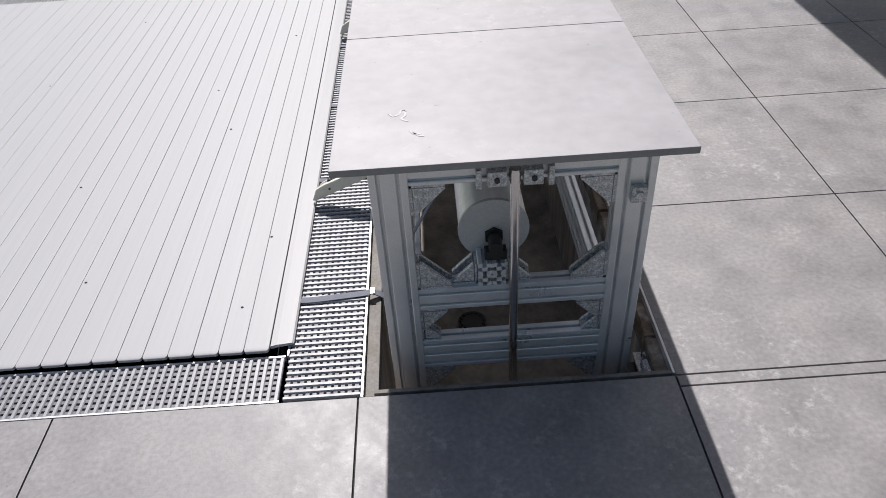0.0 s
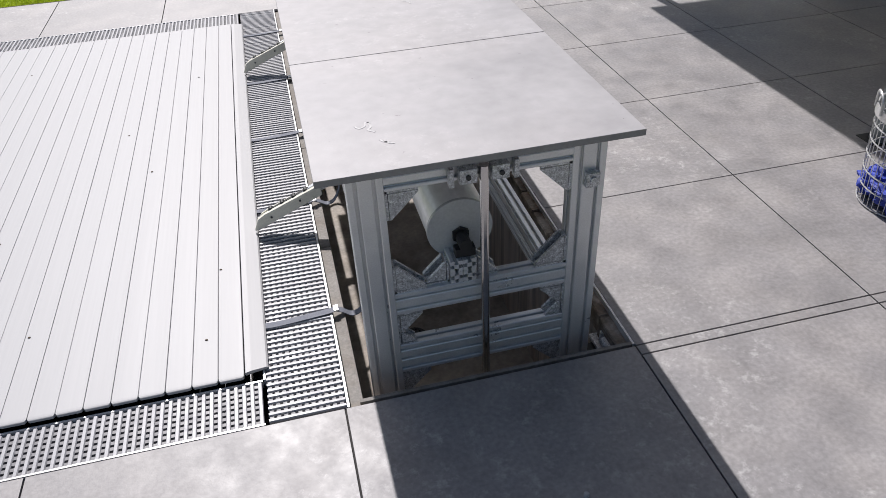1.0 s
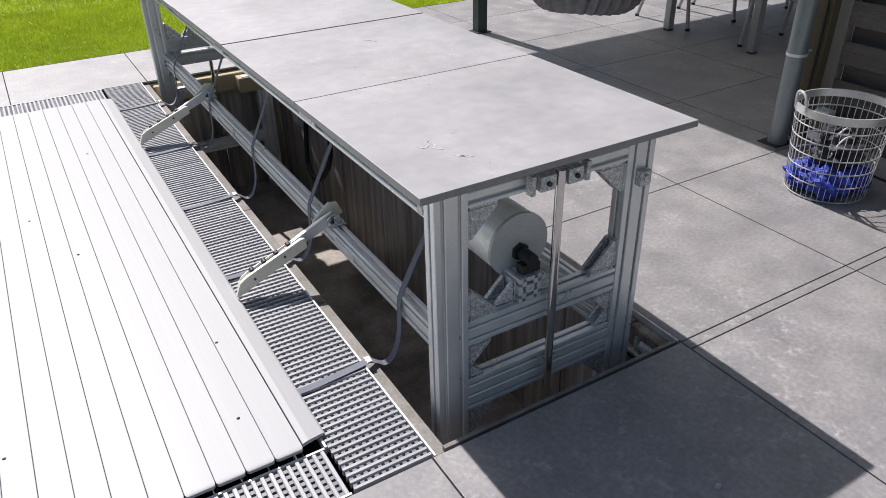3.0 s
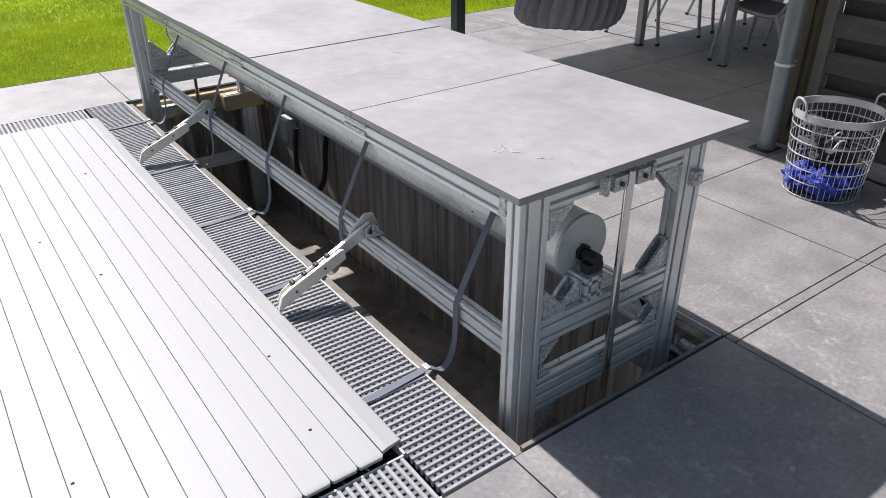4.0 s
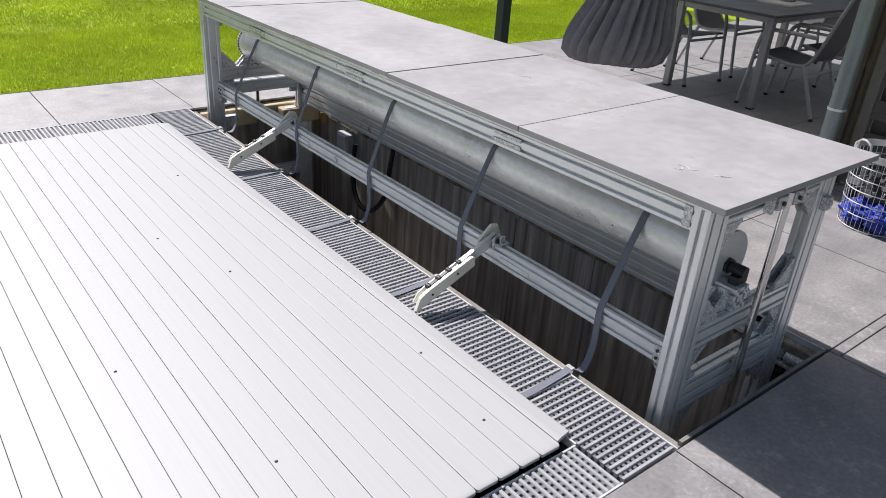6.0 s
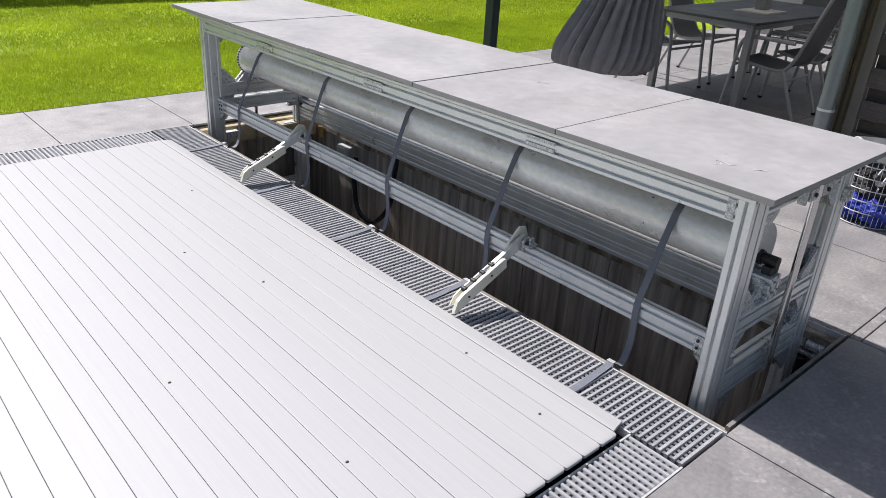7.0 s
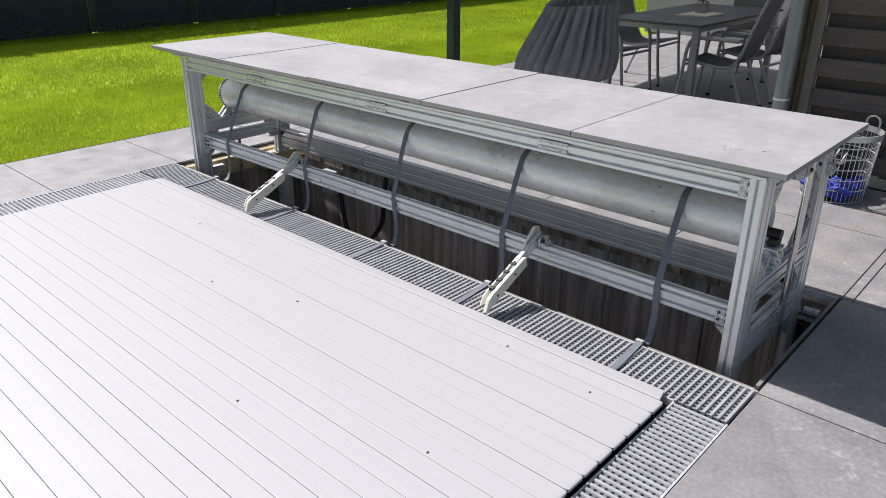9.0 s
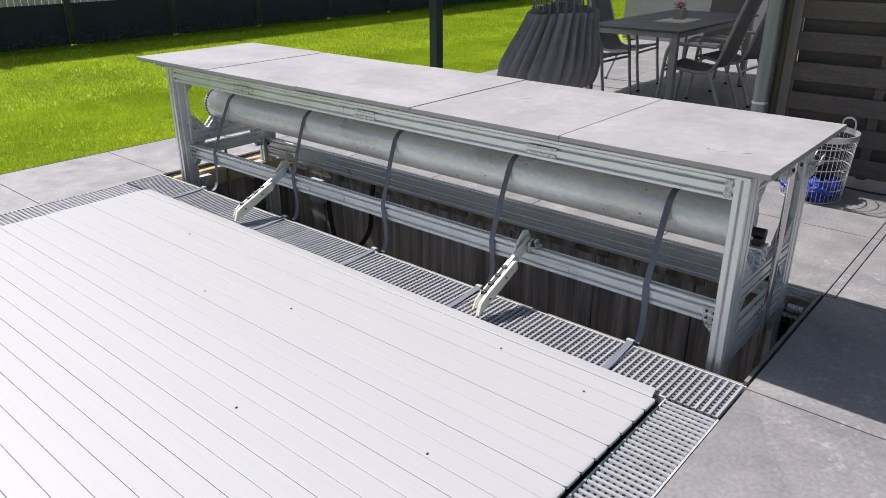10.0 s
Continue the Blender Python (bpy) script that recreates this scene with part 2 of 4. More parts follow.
def sweep(bm, pts, r, seg=8, flat=None, closed=False, up=Vector((0, 0, 1)), side=None):
    """A tube (or a flat band: flat = (width, thickness)) along points."""
    pts = [Vector(p) for p in pts]
    rings = []
    n = len(pts)
    for i, p in enumerate(pts):
        if closed:
            d = (pts[(i + 1) % n] - pts[i - 1]).normalized()
        else:
            d = (pts[min(i + 1, n - 1)] - pts[max(i - 1, 0)]).normalized()
        s = d.cross(up) if side is None else side - d * side.dot(d)
        if s.length < 1e-3:
            s = d.cross(Vector((0, 1, 0)))
        s.normalize()
        u = s.cross(d).normalized()
        if flat:
            w, t = flat[0] / 2, flat[1] / 2
            ring = [p + s * a + u * c for a, c in ((-w, -t), (w, -t), (w, t), (-w, t))]
        else:
            ring = [p + (s * math.cos(k * math.tau / seg) + u * math.sin(k * math.tau / seg)) * r for k in range(seg)]
        rings.append([bm.verts.new(c) for c in ring])
    m = len(rings[0])
    for i in range(n if closed else n - 1):
        a, b = rings[i], rings[(i + 1) % n]
        for k in range(m):
            bm.faces.new((a[k], a[(k + 1) % m], b[(k + 1) % m], b[k]))
    if not closed:
        bm.faces.new(rings[0][::-1])
        bm.faces.new(rings[-1])
    return bm


def bez(pts, steps=8):
    """Smooth run of points through the given ones."""
    p = [Vector(q) for q in pts]
    out = []
    for i in range(len(p) - 1):
        a, b, c, d = p[max(i - 1, 0)], p[i], p[i + 1], p[min(i + 2, len(p) - 1)]
        for k in range(steps):
            t = k / steps
            out.append(0.5 * ((2 * b) + (c - a) * t + (2 * a - 5 * b + 4 * c - d) * t * t + (3 * b - a - 3 * c + d) * t ** 3))
    out.append(p[-1])
    return out


def profile(bm, a, b, w, h, nw, nh, up=(0, 0, 1), slot=0.010, deep=0.0135):
    """A bar from a to b with undercut T-slots: w across, h along up; nw slots on the h-facing sides, nh on the others."""
    a, b, up = Vector(a), Vector(b), Vector(up)
    d = (b - a).normalized()
    s = d.cross(up).normalized()
    u = s.cross(d).normalized()
    out = []

    def side(p, q, inward, n):
        p, q, inward = Vector(p), Vector(q), Vector(inward)
        e = (q - p)
        ln = e.length
        e.normalize()
        out.append(p + e * 0.002)
        for k in range(n):
            c = ln * (k + 0.5) / n
            g, wide = slot / 2, slot / 2 + min(0.0022, ln / n * 0.08)
            for off, dp in ((-g - 0.0025, 0), (-g, 0.0015), (-g, 0.0045), (-wide, 0.0047), (-wide, deep - 0.001), (-g, deep), (g, deep), (wide, deep - 0.001), (wide, 0.0047), (g, 0.0045), (g, 0.0015), (g + 0.0025, 0)):
                out.append(p + e * (c + off) + inward * dp)
        out.append(q - e * 0.002)

    x, y = w / 2, h / 2
    side((-x, -y), (x, -y), (0, 1), nw)
    side((x, -y), (x, y), (-1, 0), nh)
    side((x, y), (-x, y), (0, -1), nw)
    side((-x, y), (-x, -y), (1, 0), nh)
    r0 = [bm.verts.new(a + s * c.x + u * c.y) for c in out]
    r1 = [bm.verts.new(b + s * c.x + u * c.y) for c in out]
    n = len(out)
    for k in range(n):
        bm.faces.new((r0[k], r0[(k + 1) % n], r1[(k + 1) % n], r1[k]))
    bm.faces.new(r0[::-1])
    bm.faces.new(r1)
    bmesh.ops.recalc_face_normals(bm, faces=bm.faces)
    return bm


def gusset(bm, corner, du, dv, size, nrm, thick=0.04):
    """A cast corner bracket: two flanges and a webbed, cut-off triangle between them."""
    c, du, dv, nrm = Vector(corner), Vector(du), Vector(dv), Vector(nrm)
    s = size

    def prism(poly, t0, t1):
        lo = [bm.verts.new(c + du * p[0] + dv * p[1] + nrm * t0) for p in poly]
        hi = [bm.verts.new(c + du * p[0] + dv * p[1] + nrm * t1) for p in poly]
        k = len(poly)
        for i in range(k):
            bm.faces.new((lo[i], lo[(i + 1) % k], hi[(i + 1) % k], hi[i]))
        bm.faces.new(lo[::-1])
        bm.faces.new(hi)

    prism([(0, 0), (s, 0), (s, s * 0.08), (0, s * 0.08)], -thick / 2, thick / 2)
    prism([(0, 0), (s * 0.08, 0), (s * 0.08, s), (0, s)], -thick / 2, thick / 2)
    prism([(0.01, 0.01), (s, 0.01), (s, s * 0.15), (s * 0.15, s), (0.01, s)], thick * 0.28, thick / 2)
    prism([(0.01, 0.01), (s, 0.01), (s, s * 0.15), (s * 0.15, s), (0.01, s)], -thick / 2, -thick * 0.28)
    bmesh.ops.recalc_face_normals(bm, faces=bm.faces)
    return bm


# ---- main measures ----
LX0, LX1, LY0, LY1, LZ = -0.014, 0.932, 0.035, 4.235, 0.81
PX0, PX1, PY0, PY1, PZ = 0.015, 0.965, 0.0, 4.13, -0.97
GX0, GX1 = -0.285, -0.02
GS0, GS1 = -0.012, 0.188
GN0, GN1 = 3.86, 4.13
POOLW = -5.2
FX0, FX1, FY0, FY1 = 0.072, 0.862, 0.125, 4.025
LAWN_Y = 5.02

# ---- ground ----
bm = bmesh.new()
gx = [-400, POOLW - 0.2, PX1 + 0.02, 400]
gy = [-400, GS0 + 0.004, GN1, 400]
for i in range(3):
    for j in range(3):
        if i == 1 and j == 1:
            continue
        q = [(gx[i], gy[j]), (gx[i + 1], gy[j]), (gx[i + 1], gy[j + 1]), (gx[i], gy[j + 1])]
        bm.faces.new([bm.verts.new((x, y, -0.024)) for x, y in q])
bmesh.ops.remove_doubles(bm, verts=bm.verts, dist=1e-4)
tagged(part("ground", bm, M_LAWN), "green mown lawn sheet reaching the horizon", "ground", kind="structure")
bed = part("pavement_bed", box(box(box(bmesh.new(), -9, 9.5, -9, GS0, -0.022, -0.012), PX1 + 0.02, 9.5, GS0, GN1, -0.022, -0.012), -9, 9.5, GN1, LAWN_Y - 0.01, -0.022, -0.012), M_BED)
tagged(bed, "dark bedding showing in the joints between patio tiles", "pavement bed", kind="structure")

# ---- pit ----
pit = thing("pit_wall", "stained dark grey concrete walls of the cover pit", "pit wall", kind="structure")
T = 0.12
part("wall_west", bx(PX0 - T, PX0, PY0 - 0.1, PY1 + 0.1, PZ - 0.05, -0.09), M_PIT, pit)
part("wall_south", bx(PX0, PX1, PY0 - T, PY0 - 0.003, PZ - 0.05, -0.026), M_PIT, pit)
part("wall_north", bx(PX0, PX1, PY1 + 0.003, PY1 + T, PZ - 0.05, -0.026), M_PIT, pit)
part("wall_east", bx(PX1 + 0.02, PX1 + T, PY0 - 0.1, PY1 + 0.1, PZ - 0.05, -0.026), M_PIT, pit)
yy = PY0
for k in range(7):
    ln = (PY1 - PY0) / 7
    part("panel", bx(PX1, PX1 + 0.022, yy + 0.003, yy + ln - 0.003, PZ, -0.115, 0.003), M_PIT, pit)
    yy += ln
tagged(part("pit_floor", bx(PX0 - T, PX1 + T, PY0 - T, PY1 + T, PZ - 0.1, PZ), M_PITFLOOR), "damp stained concrete pit floor", "pit floor", kind="structure")
# rough rim blocks along the east side
rim = thing("pit_rim", "row of rough brown mortared rim stones along the pit", "stone rim", kind="structure")
rng = random.Random(4)
yy = PY0 + 0.01
while yy < PY1 - 0.1:
    ln = rng.uniform(0.16, 0.24)
    b = bx(PX1 - 0.035 + rng.uniform(-0.006, 0.006), PX1 + 0.03, yy, min(yy + ln, PY1) - 0.006, -0.112, -0.024 + rng.uniform(-0.010, 0.004), 0.006)
    for v in b.verts:
        v.co += Vector((rng.uniform(-1, 1), rng.uniform(-1, 1), rng.uniform(-1, 1))) * 0.003
    part("stone", b, M_RIM, rim)
    yy += ln
cop = thing("pit_coping", "pale concrete coping strip beside the gutter grate", "coping", kind="structure")
yy = PY0 + 0.0
while yy < PY1 - 0.05:
    ln = min(0.92, PY1 - yy)
    part("coping_piece", bx(GX1 + 0.004, PX0 + 0.012, yy, yy + ln - 0.004, -0.09, -0.02, 0.004), M_COPING, cop)
    yy += ln
tagged(part("edge_strip", bx(PX1 + 0.002, PX1 + 0.012, PY0, PY1, -0.03, -0.002), M_STEEL_EDGE), "thin metal edging strip along the pit", "edging", kind="structure")
tagged(part("front_edge_strip", bx(PX0, PX1, PY0 - 0.002, PY0 + 0.012, -0.03, -0.001), M_COPING), "thin pale edging strip at the pit end", "edging", kind="structure")

# ---- pool basin under the cover ----
tagged(part("pool_wall", box(box(box(bmesh.new(), POOLW, GX0 - 0.002, GS1 + 0.0, GS1 + 0.02, -0.3, -0.03), POOLW, GX0 - 0.002, GN0 - 0.02, GN0, -0.3, -0.03), GX0 - 0.02, GX0 - 0.002, GS1, GN0, -0.3, -0.03), M_CHANNEL),
       "dark pool edge under the slatted cover", "pool wall", kind="structure")
tagged(part("water", bx(POOLW, GX0 - 0.02, GS1 + 0.02, GN0 - 0.02, -0.12, -0.06), M_WATER), "dark pool water under the cover", "water", kind="structure")
tagged(part("pool_end_wall", bx(POOLW - 0.2, POOLW, GS0, GN1, -0.3, -0.012), M_CHANNEL), "dark far pool end wall", "pool wall", kind="structure")

# ---- slatted pool cover ----
cover = thing("pool_cover", "white slatted roller pool cover lying closed on the water", "pool cover")
PITCH = 0.0857
CY0, CY1 = 0.197, 3.85


def slat_mesh(w, name):
    bm = bmesh.new()
    # cross-section: low crown, rounded long edges; ends rounded off in plan
    sec = [(0.0008, 0.001), (0.0006, 0.0115), (0.0013, 0.0127), (0.0026, 0.0132), (w - 0.0026, 0.0132), (w - 0.0013, 0.0127), (w - 0.0006, 0.0115), (w - 0.0008, 0.001)]
    rows = [(CY0, 0.009), (CY0 + 0.002, 0.005), (CY0 + 0.007, 0.0018), (CY0 + 0.016, 0), (CY1 - 0.016, 0), (CY1 - 0.007, 0.0018), (CY1 - 0.002, 0.005), (CY1, 0.009)]
    rings = []
    for y, ins in rows:
        rings.append([bm.verts.new((min(max(x, ins), w - ins), y, z - ins * 0.3 if z > 0.005 else z)) for x, z in sec])
    for a, b in zip(rings, rings[1:]):
        for k in range(len(sec)):
            bm.faces.new((a[k], a[(k + 1) % len(sec)], b[(k + 1) % len(sec)], b[k]))
    bm.faces.new(rings[0][::-1])
    bm.faces.new(rings[-1])
    bmesh.ops.recalc_face_normals(bm, faces=bm.faces)
    return mesh_of(name, bm, M_SLAT)


SLAT = slat_mesh(PITCH, "slat")
sx = -0.344
rng = random.Random(9)
while sx > POOLW + 0.1:
    sx -= PITCH
    ob = new("slat", SLAT)
    ob.parent = cover
    ob.location = (sx, 0, 0.009 + rng.uniform(-0.0006, 0.0006))
# bevelled leading profile
bm = bmesh.new()
sec = [(-0.341, 0.009), (-0.341, 0.0208), (-0.339, 0.022), (-0.32, 0.0223), (-0.270, 0.015), (-0.264, 0.010), (-0.266, 0.005), (-0.32, 0.009)]
rings = [[bm.verts.new((x, y, z)) for x, z in sec] for y in (CY0 + 0.018, CY1 - 0.012)]
for v in rings[0]:
    v.co.y += max(0, (v.co.x + 0.341)) * 0.25
for k in range(len(sec)):
    bm.faces.new((rings[0][k], rings[0][(k + 1) % len(sec)], rings[1][(k + 1) % len(sec)], rings[1][k]))
bm.faces.new(rings[0][::-1])
bm.faces.new(rings[1])
bmesh.ops.recalc_face_normals(bm, faces=bm.faces)
part("end_profile", bm, M_SLAT, cover, "white bevelled end slat")
bm = bmesh.new()
for x, y in ((-0.42, 0.83), (-0.9, 2.2), (-0.55, 2.9), (-1.35, 1.3), (-1.9, 2.4), (-2.3, 1.1), (-1.1, 0.62), (-0.75, 1.75), (-2.6, 3.0), (-1.6, 3.3), (-0.47, 0.42), (-1.75, 0.7)):
    bmesh.ops.create_icosphere(bm, subdivisions=1, radius=0.0045, matrix=Matrix.Translation((x, y, 0.0235)) @ Matrix.Diagonal((1.4, 1, 0.5, 1)))
tagged(part("leaf_bits", bm, M_LEAFDRY), "tiny dark leaf crumbs on the white cover", "debris", kind="stuff")


# ---- overflow gutters ----
def gutter(name, label, x0, x1, y0, y1, along):
    g = thing(name, label, "gutter grate", kind="structure")
    part("channel", box(box(box(bmesh.new(), x0, x1, y0, y1, -0.11, -0.10), x0, x1, y0, y0 + 0.004, -0.10, -0.024), x0, x1, y1 - 0.004, y1, -0.10, -0.024), M_CHANNEL, g)
    e = 0.007
    if along == "y":
        part("frame_bar", bx(x0, x0 + e, GS1, GN0, -0.03, 0.001), M_STEEL_EDGE, g)
        part("frame_bar", bx(x1 - e, x1, y0, y1, -0.03, 0.001), M_STEEL_EDGE, g)
        ln, n0, n1 = (x1 - x0), y0, y1
    else:
        part("frame_bar", bx(x0, x1, y0, y0 + e, -0.03, 0.001), M_STEEL_EDGE, g)
        part("frame_bar", bx(x0, x1, y1 - e, y1, -0.03, 0.001), M_STEEL_EDGE, g)
        ln, n0, n1 = (y1 - y0), x0, x1
    p = 0.0262
    inner = ln - 2 * e - 0.004
    b = bmesh.new()
    w, h = 0.0145, 0.022
    sec = [(-w / 2 + 0.002, -h), (w / 2 - 0.002, -h), (w / 2, -0.004), (w / 2 - 0.0025, 0.0), (-w / 2 + 0.0025, 0.0), (-w / 2, -0.004)]
    r = [[b.verts.new((s * inner / 2, c, z)) for c, z in sec] for s in (-1, 1)]
    for k in range(6):
        b.faces.new((r[0][k], r[0][(k + 1) % 6], r[1][(k + 1) % 6], r[1][k]))
    b.faces.new(r[0][::-1])
    b.faces.new(r[1])
    bmesh.ops.recalc_face_normals(b, faces=b.faces)
    me = mesh_of("grate_bar", b, M_GRATE)
    c = n0 + p * 0.6 if along == "y" else n1 - p * 0.4 - p * int((n1 - n0) / p - 1)
    k = 0
    while c < n1 - p * 0.39:
        ob = new("grate_bar", me)
        ob.parent = g
        jz = -0.0012 if k % 12 == 11 else 0.0
        if along == "y":
            ob.location = ((x0 + x1) / 2, c, jz)
        else:
            ob.matrix_basis = pose(c, (y0 + y1) / 2, jz, 0, 0, 90)
        c += p
        k += 1
    nr = max(4, round(inner / 0.0225))
    for i in range(nr):
        f = (i + 0.5) / nr
        wd = 0.0064
        if along == "y":
            q = x0 + e + inner * f
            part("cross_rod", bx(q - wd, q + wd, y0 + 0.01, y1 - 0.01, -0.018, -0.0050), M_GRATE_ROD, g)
        else:
            q = y0 + e + inner * f
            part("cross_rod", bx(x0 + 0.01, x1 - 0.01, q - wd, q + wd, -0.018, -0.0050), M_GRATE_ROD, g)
    return g


gutter("gutter_grate_east", "grey plastic overflow grate along the open pit", GX0, GX1, GS0, GN1, "y")
gutter("gutter_grate_south", "grey plastic overflow grate at the near pool end", POOLW, GX0 - 0.003, GS0, GS1, "x")
gutter("gutter_grate_north", "grey plastic overflow grate at the lawn end", POOLW, GX0 - 0.003, GN0, GN1, "x")

# ---- raised pit lid: frame, tiles, lifting columns ----
lid = thing("pit_lid", "raised tile-topped aluminium lid frame over the cover pit", "pit lid")
PW, PD = 0.108, 0.056
RH = 0.082


def bar(name, a, b, w, h, nw, nh, parent, up=(0, 0, 1), label=""):
    return part(name, profile(bmesh.new(), a, b, w, h, nw, nh, up), M_ALU, parent, label)


frames_y = (FY0, FY1 - PD)
for fy in frames_y:
    cy = fy + PD / 2
    for px in (FX0, FX1 - PW):
        bar("post", (px + PW / 2, cy, PZ), (px + PW / 2, cy, 0.757), PD, PW, 1, 2, lid, up=(1, 0, 0))
    for z, rh, nh in ((0.722, 0.07, 2), (0.264, 0.086, 2), (0.022 if fy == FY0 else 0.157, 0.126 if fy == FY0 else 0.082, 3 if fy == FY0 else 2)):
        bar("cross_rail", (FX0 + PW, cy, z), (FX1 - PW, cy, z), 0.05, rh, 1, nh, lid)
    bar("foot_rail", (FX0 + PW, cy, -0.52), (FX1 - PW, cy, -0.52), 0.05, RH, 1, 2, lid)
    front = -1 if fy == FY0 else 1
    # cast corner brackets inside the end frame
    a, b = FX0 + PW, FX1 - PW
    for cx, cz, du, dv, s in ((a, 0.687, 1, -1, 0.1), (b, 0.687, -1, -1, 0.1), (a, 0.307, 1, 1, 0.105), (b, 0.307, -1, 1, 0.105),
                              (a, 0.221, 1, -1, 0.085), (b, 0.221, -1, -1, 0.085), (a, 0.085, 1, 1, 0.06), (b, 0.085, -1, 1, 0.06),
                              (a, -0.041, 1, -1, 0.1), (b, -0.041, -1, -1, 0.1)):
        part("corner_bracket", gusset(bmesh.new(), (cx, cy, cz), (du, 0, 0), (0, 0, dv), s, (0, 1, 0), 0.044), M_GUSSET, lid, "cast aluminium bracket")
    # guide clamps at the top rail and the lifting rod
    rodx = 0.468
    ry = fy - 0.028 if front < 0 else fy + PD + 0.028
    part("lifting_rod", cyl(cyl(bmesh.new(), (rodx, ry, PZ), (rodx, ry, 0.715), 0.0135, 20), (rodx, ry, 0.7), (rodx, ry, 0.745), 0.016, 12), M_CHROME, lid, "polished steel lifting rod", True)
    for s in (-1, 1):
        bm = bx(rodx + s * 0.022, rodx + s * 0.075, ry - 0.012, ry + 0.02, 0.695, 0.742, 0.003)
        clamp = part("clamp", bm, M_GUSSET, lid, "cast clamp block")
        part("flange", bx(rodx + s * 0.09, rodx + s * 0.105, ry - 0.008, ry + 0.02, 0.688, 0.748, 0.002), M_GUSSET, clamp)
        part("bolt", cyl(bmesh.new(), (rodx + s * 0.05, ry + front * 0.02, 0.718), (rodx + s * 0.05, ry + front * 0.01, 0.718), 0.008, 6), M_SLOT, clamp)
    for cx in (FX1 - PW * 0.45,):
        bm = bx(cx - 0.022, cx + 0.022, fy - 0.024 if front < 0 else fy + PD, fy if front < 0 else fy + PD + 0.024, 0.60, 0.65, 0.003)
        cyl(bm, (cx, fy - 0.03 if front < 0 else fy + PD + 0.03, 0.626), (cx, fy - 0.02 if front < 0 else fy + PD + 0.02, 0.626), 0.012, 10)
        part("end_bracket", bm, M_GUSSET, lid)
    # bearing: short profile stubs carrying the tube's axle
    yb = fy + (0.005 if front < 0 else -0.04)
    for k in range(2):
        for z in (0.3285, 0.371):
            bar("bearing_stub", (0.385 + k * 0.043, yb, z), (0.385 + k * 0.043, yb + 0.09, z), 0.042, 0.042, 1, 1, lid)
    part("bearing", box(cyl(bmesh.new(), (0.42, yb + 0.01, 0.438), (0.42, yb + 0.06, 0.438), 0.021, 16), 0.387, 0.453, yb + 0.015, yb + 0.05, 0.3925, 0.424, 0.003), M_BLACK, lid, "black bearing with red cap")
    for s in (-1, 1):
        part("corner_bracket", gusset(bmesh.new(), (0.406 + s * 0.044, yb + 0.045, 0.307), (s, 0, 0), (0, 0, 1), 0.075, (0, 1, 0), 0.06), M_GUSSET, lid)

# long rails
RX = FX0 + 0.093
for x0, x1 in ((FX0 + 0.002, FX0 + 0.046), (FX1 - 0.046, FX1 - 0.002)):
    xc = (x0 + x1) / 2
    xr, zr = (RX, 0.166) if xc < 0.4 else (0.80, 0.098)
    bar("long_rail", (xr, FY0 + PD, zr), (xr, FY1 - PD, zr), 0.044, 0.088, 1, 2, lid)
    bar("top_rail", (xc, FY0 + PD, 0.705), (xc, FY1 - PD, 0.705), 0.044, 0.078, 1, 2, lid)
    bar("lid_rail", (xc - 0.008, LY0 + 0.09, 0.766), (xc - 0.008, LY1 - 0.09, 0.766), 0.04, 0.038, 1, 1, lid)
bar("lower_rail", (0.80, FY0 + PD, 0.028), (0.80, FY1 - PD, 0.028), 0.044, 0.05, 1, 1, lid)
for y in (0.9, 1.75, 2.6, 3.45):
    bar("joist", (FX0 + 0.048, y, 0.745), (FX1 - 0.048, y, 0.745), 0.044, 0.05, 1, 1, lid)
# cast angle brackets along the rails
for y, s in ((FY0 + PD, 1), (FY1 - PD, -1)):
    for x in (RX, 0.80):
        part("corner_bracket", gusset(bmesh.new(), (x, y, 0.122), (0, s, 0), (0, 0, -1), 0.06, (1, 0, 0), 0.044), M_GUSSET, lid)
        out = -1 if x < 0.4 else 1
        bm = bx(x + out * 0.022 - 0.003, x + out * 0.022 + 0.006, y + (0.004 if s > 0 else -0.066), y + (0.066 if s > 0 else -0.004), 0.125, 0.19, 0.003)
        plate = part("angle_plate", bm, M_GUSSET, lid)
        for by, bz in ((0.02, 0.172), (0.05, 0.172), (0.02, 0.143), (0.05, 0.143)):
            part("bolt", cyl(bmesh.new(), (x + out * 0.031, y + s * by, bz), (x + out * 0.022, y + s * by, bz), 0.006, 6), M_SLOT, plate)
        xt = FX0 + 0.024 if x < 0.4 else x
        part("angle_plate", bx(xt + out * 0.022 - 0.003, xt + out * 0.022 + 0.006, y + (0.004 if s > 0 else -0.034), y + (0.034 if s > 0 else -0.004), 0.672, 0.742, 0.003), M_GUSSET, lid)
for y in (0.93, 2.02, 3.1):
    part("splice_plate", bx(FX0 - 0.003, FX0 + 0.003, y, y + 0.15, 0.684, 0.698), M_GUSSET, lid)
    part("splice_plate", bx(FX0 - 0.003, FX0 + 0.003, y, y + 0.15, 0.712, 0.726), M_GUSSET, lid)
# spacers under the slabs
for k in range(5):
    for dy in (0.06, 0.66):
        y = LY0 + 0.84 * k + dy
        part("spacer", bx(LX0 + 0.012, FX0 + 0.04, y, y + (0.15 if dy > 0.5 else 0.06), 0.7852, 0.7888), M_BLACK, lid)
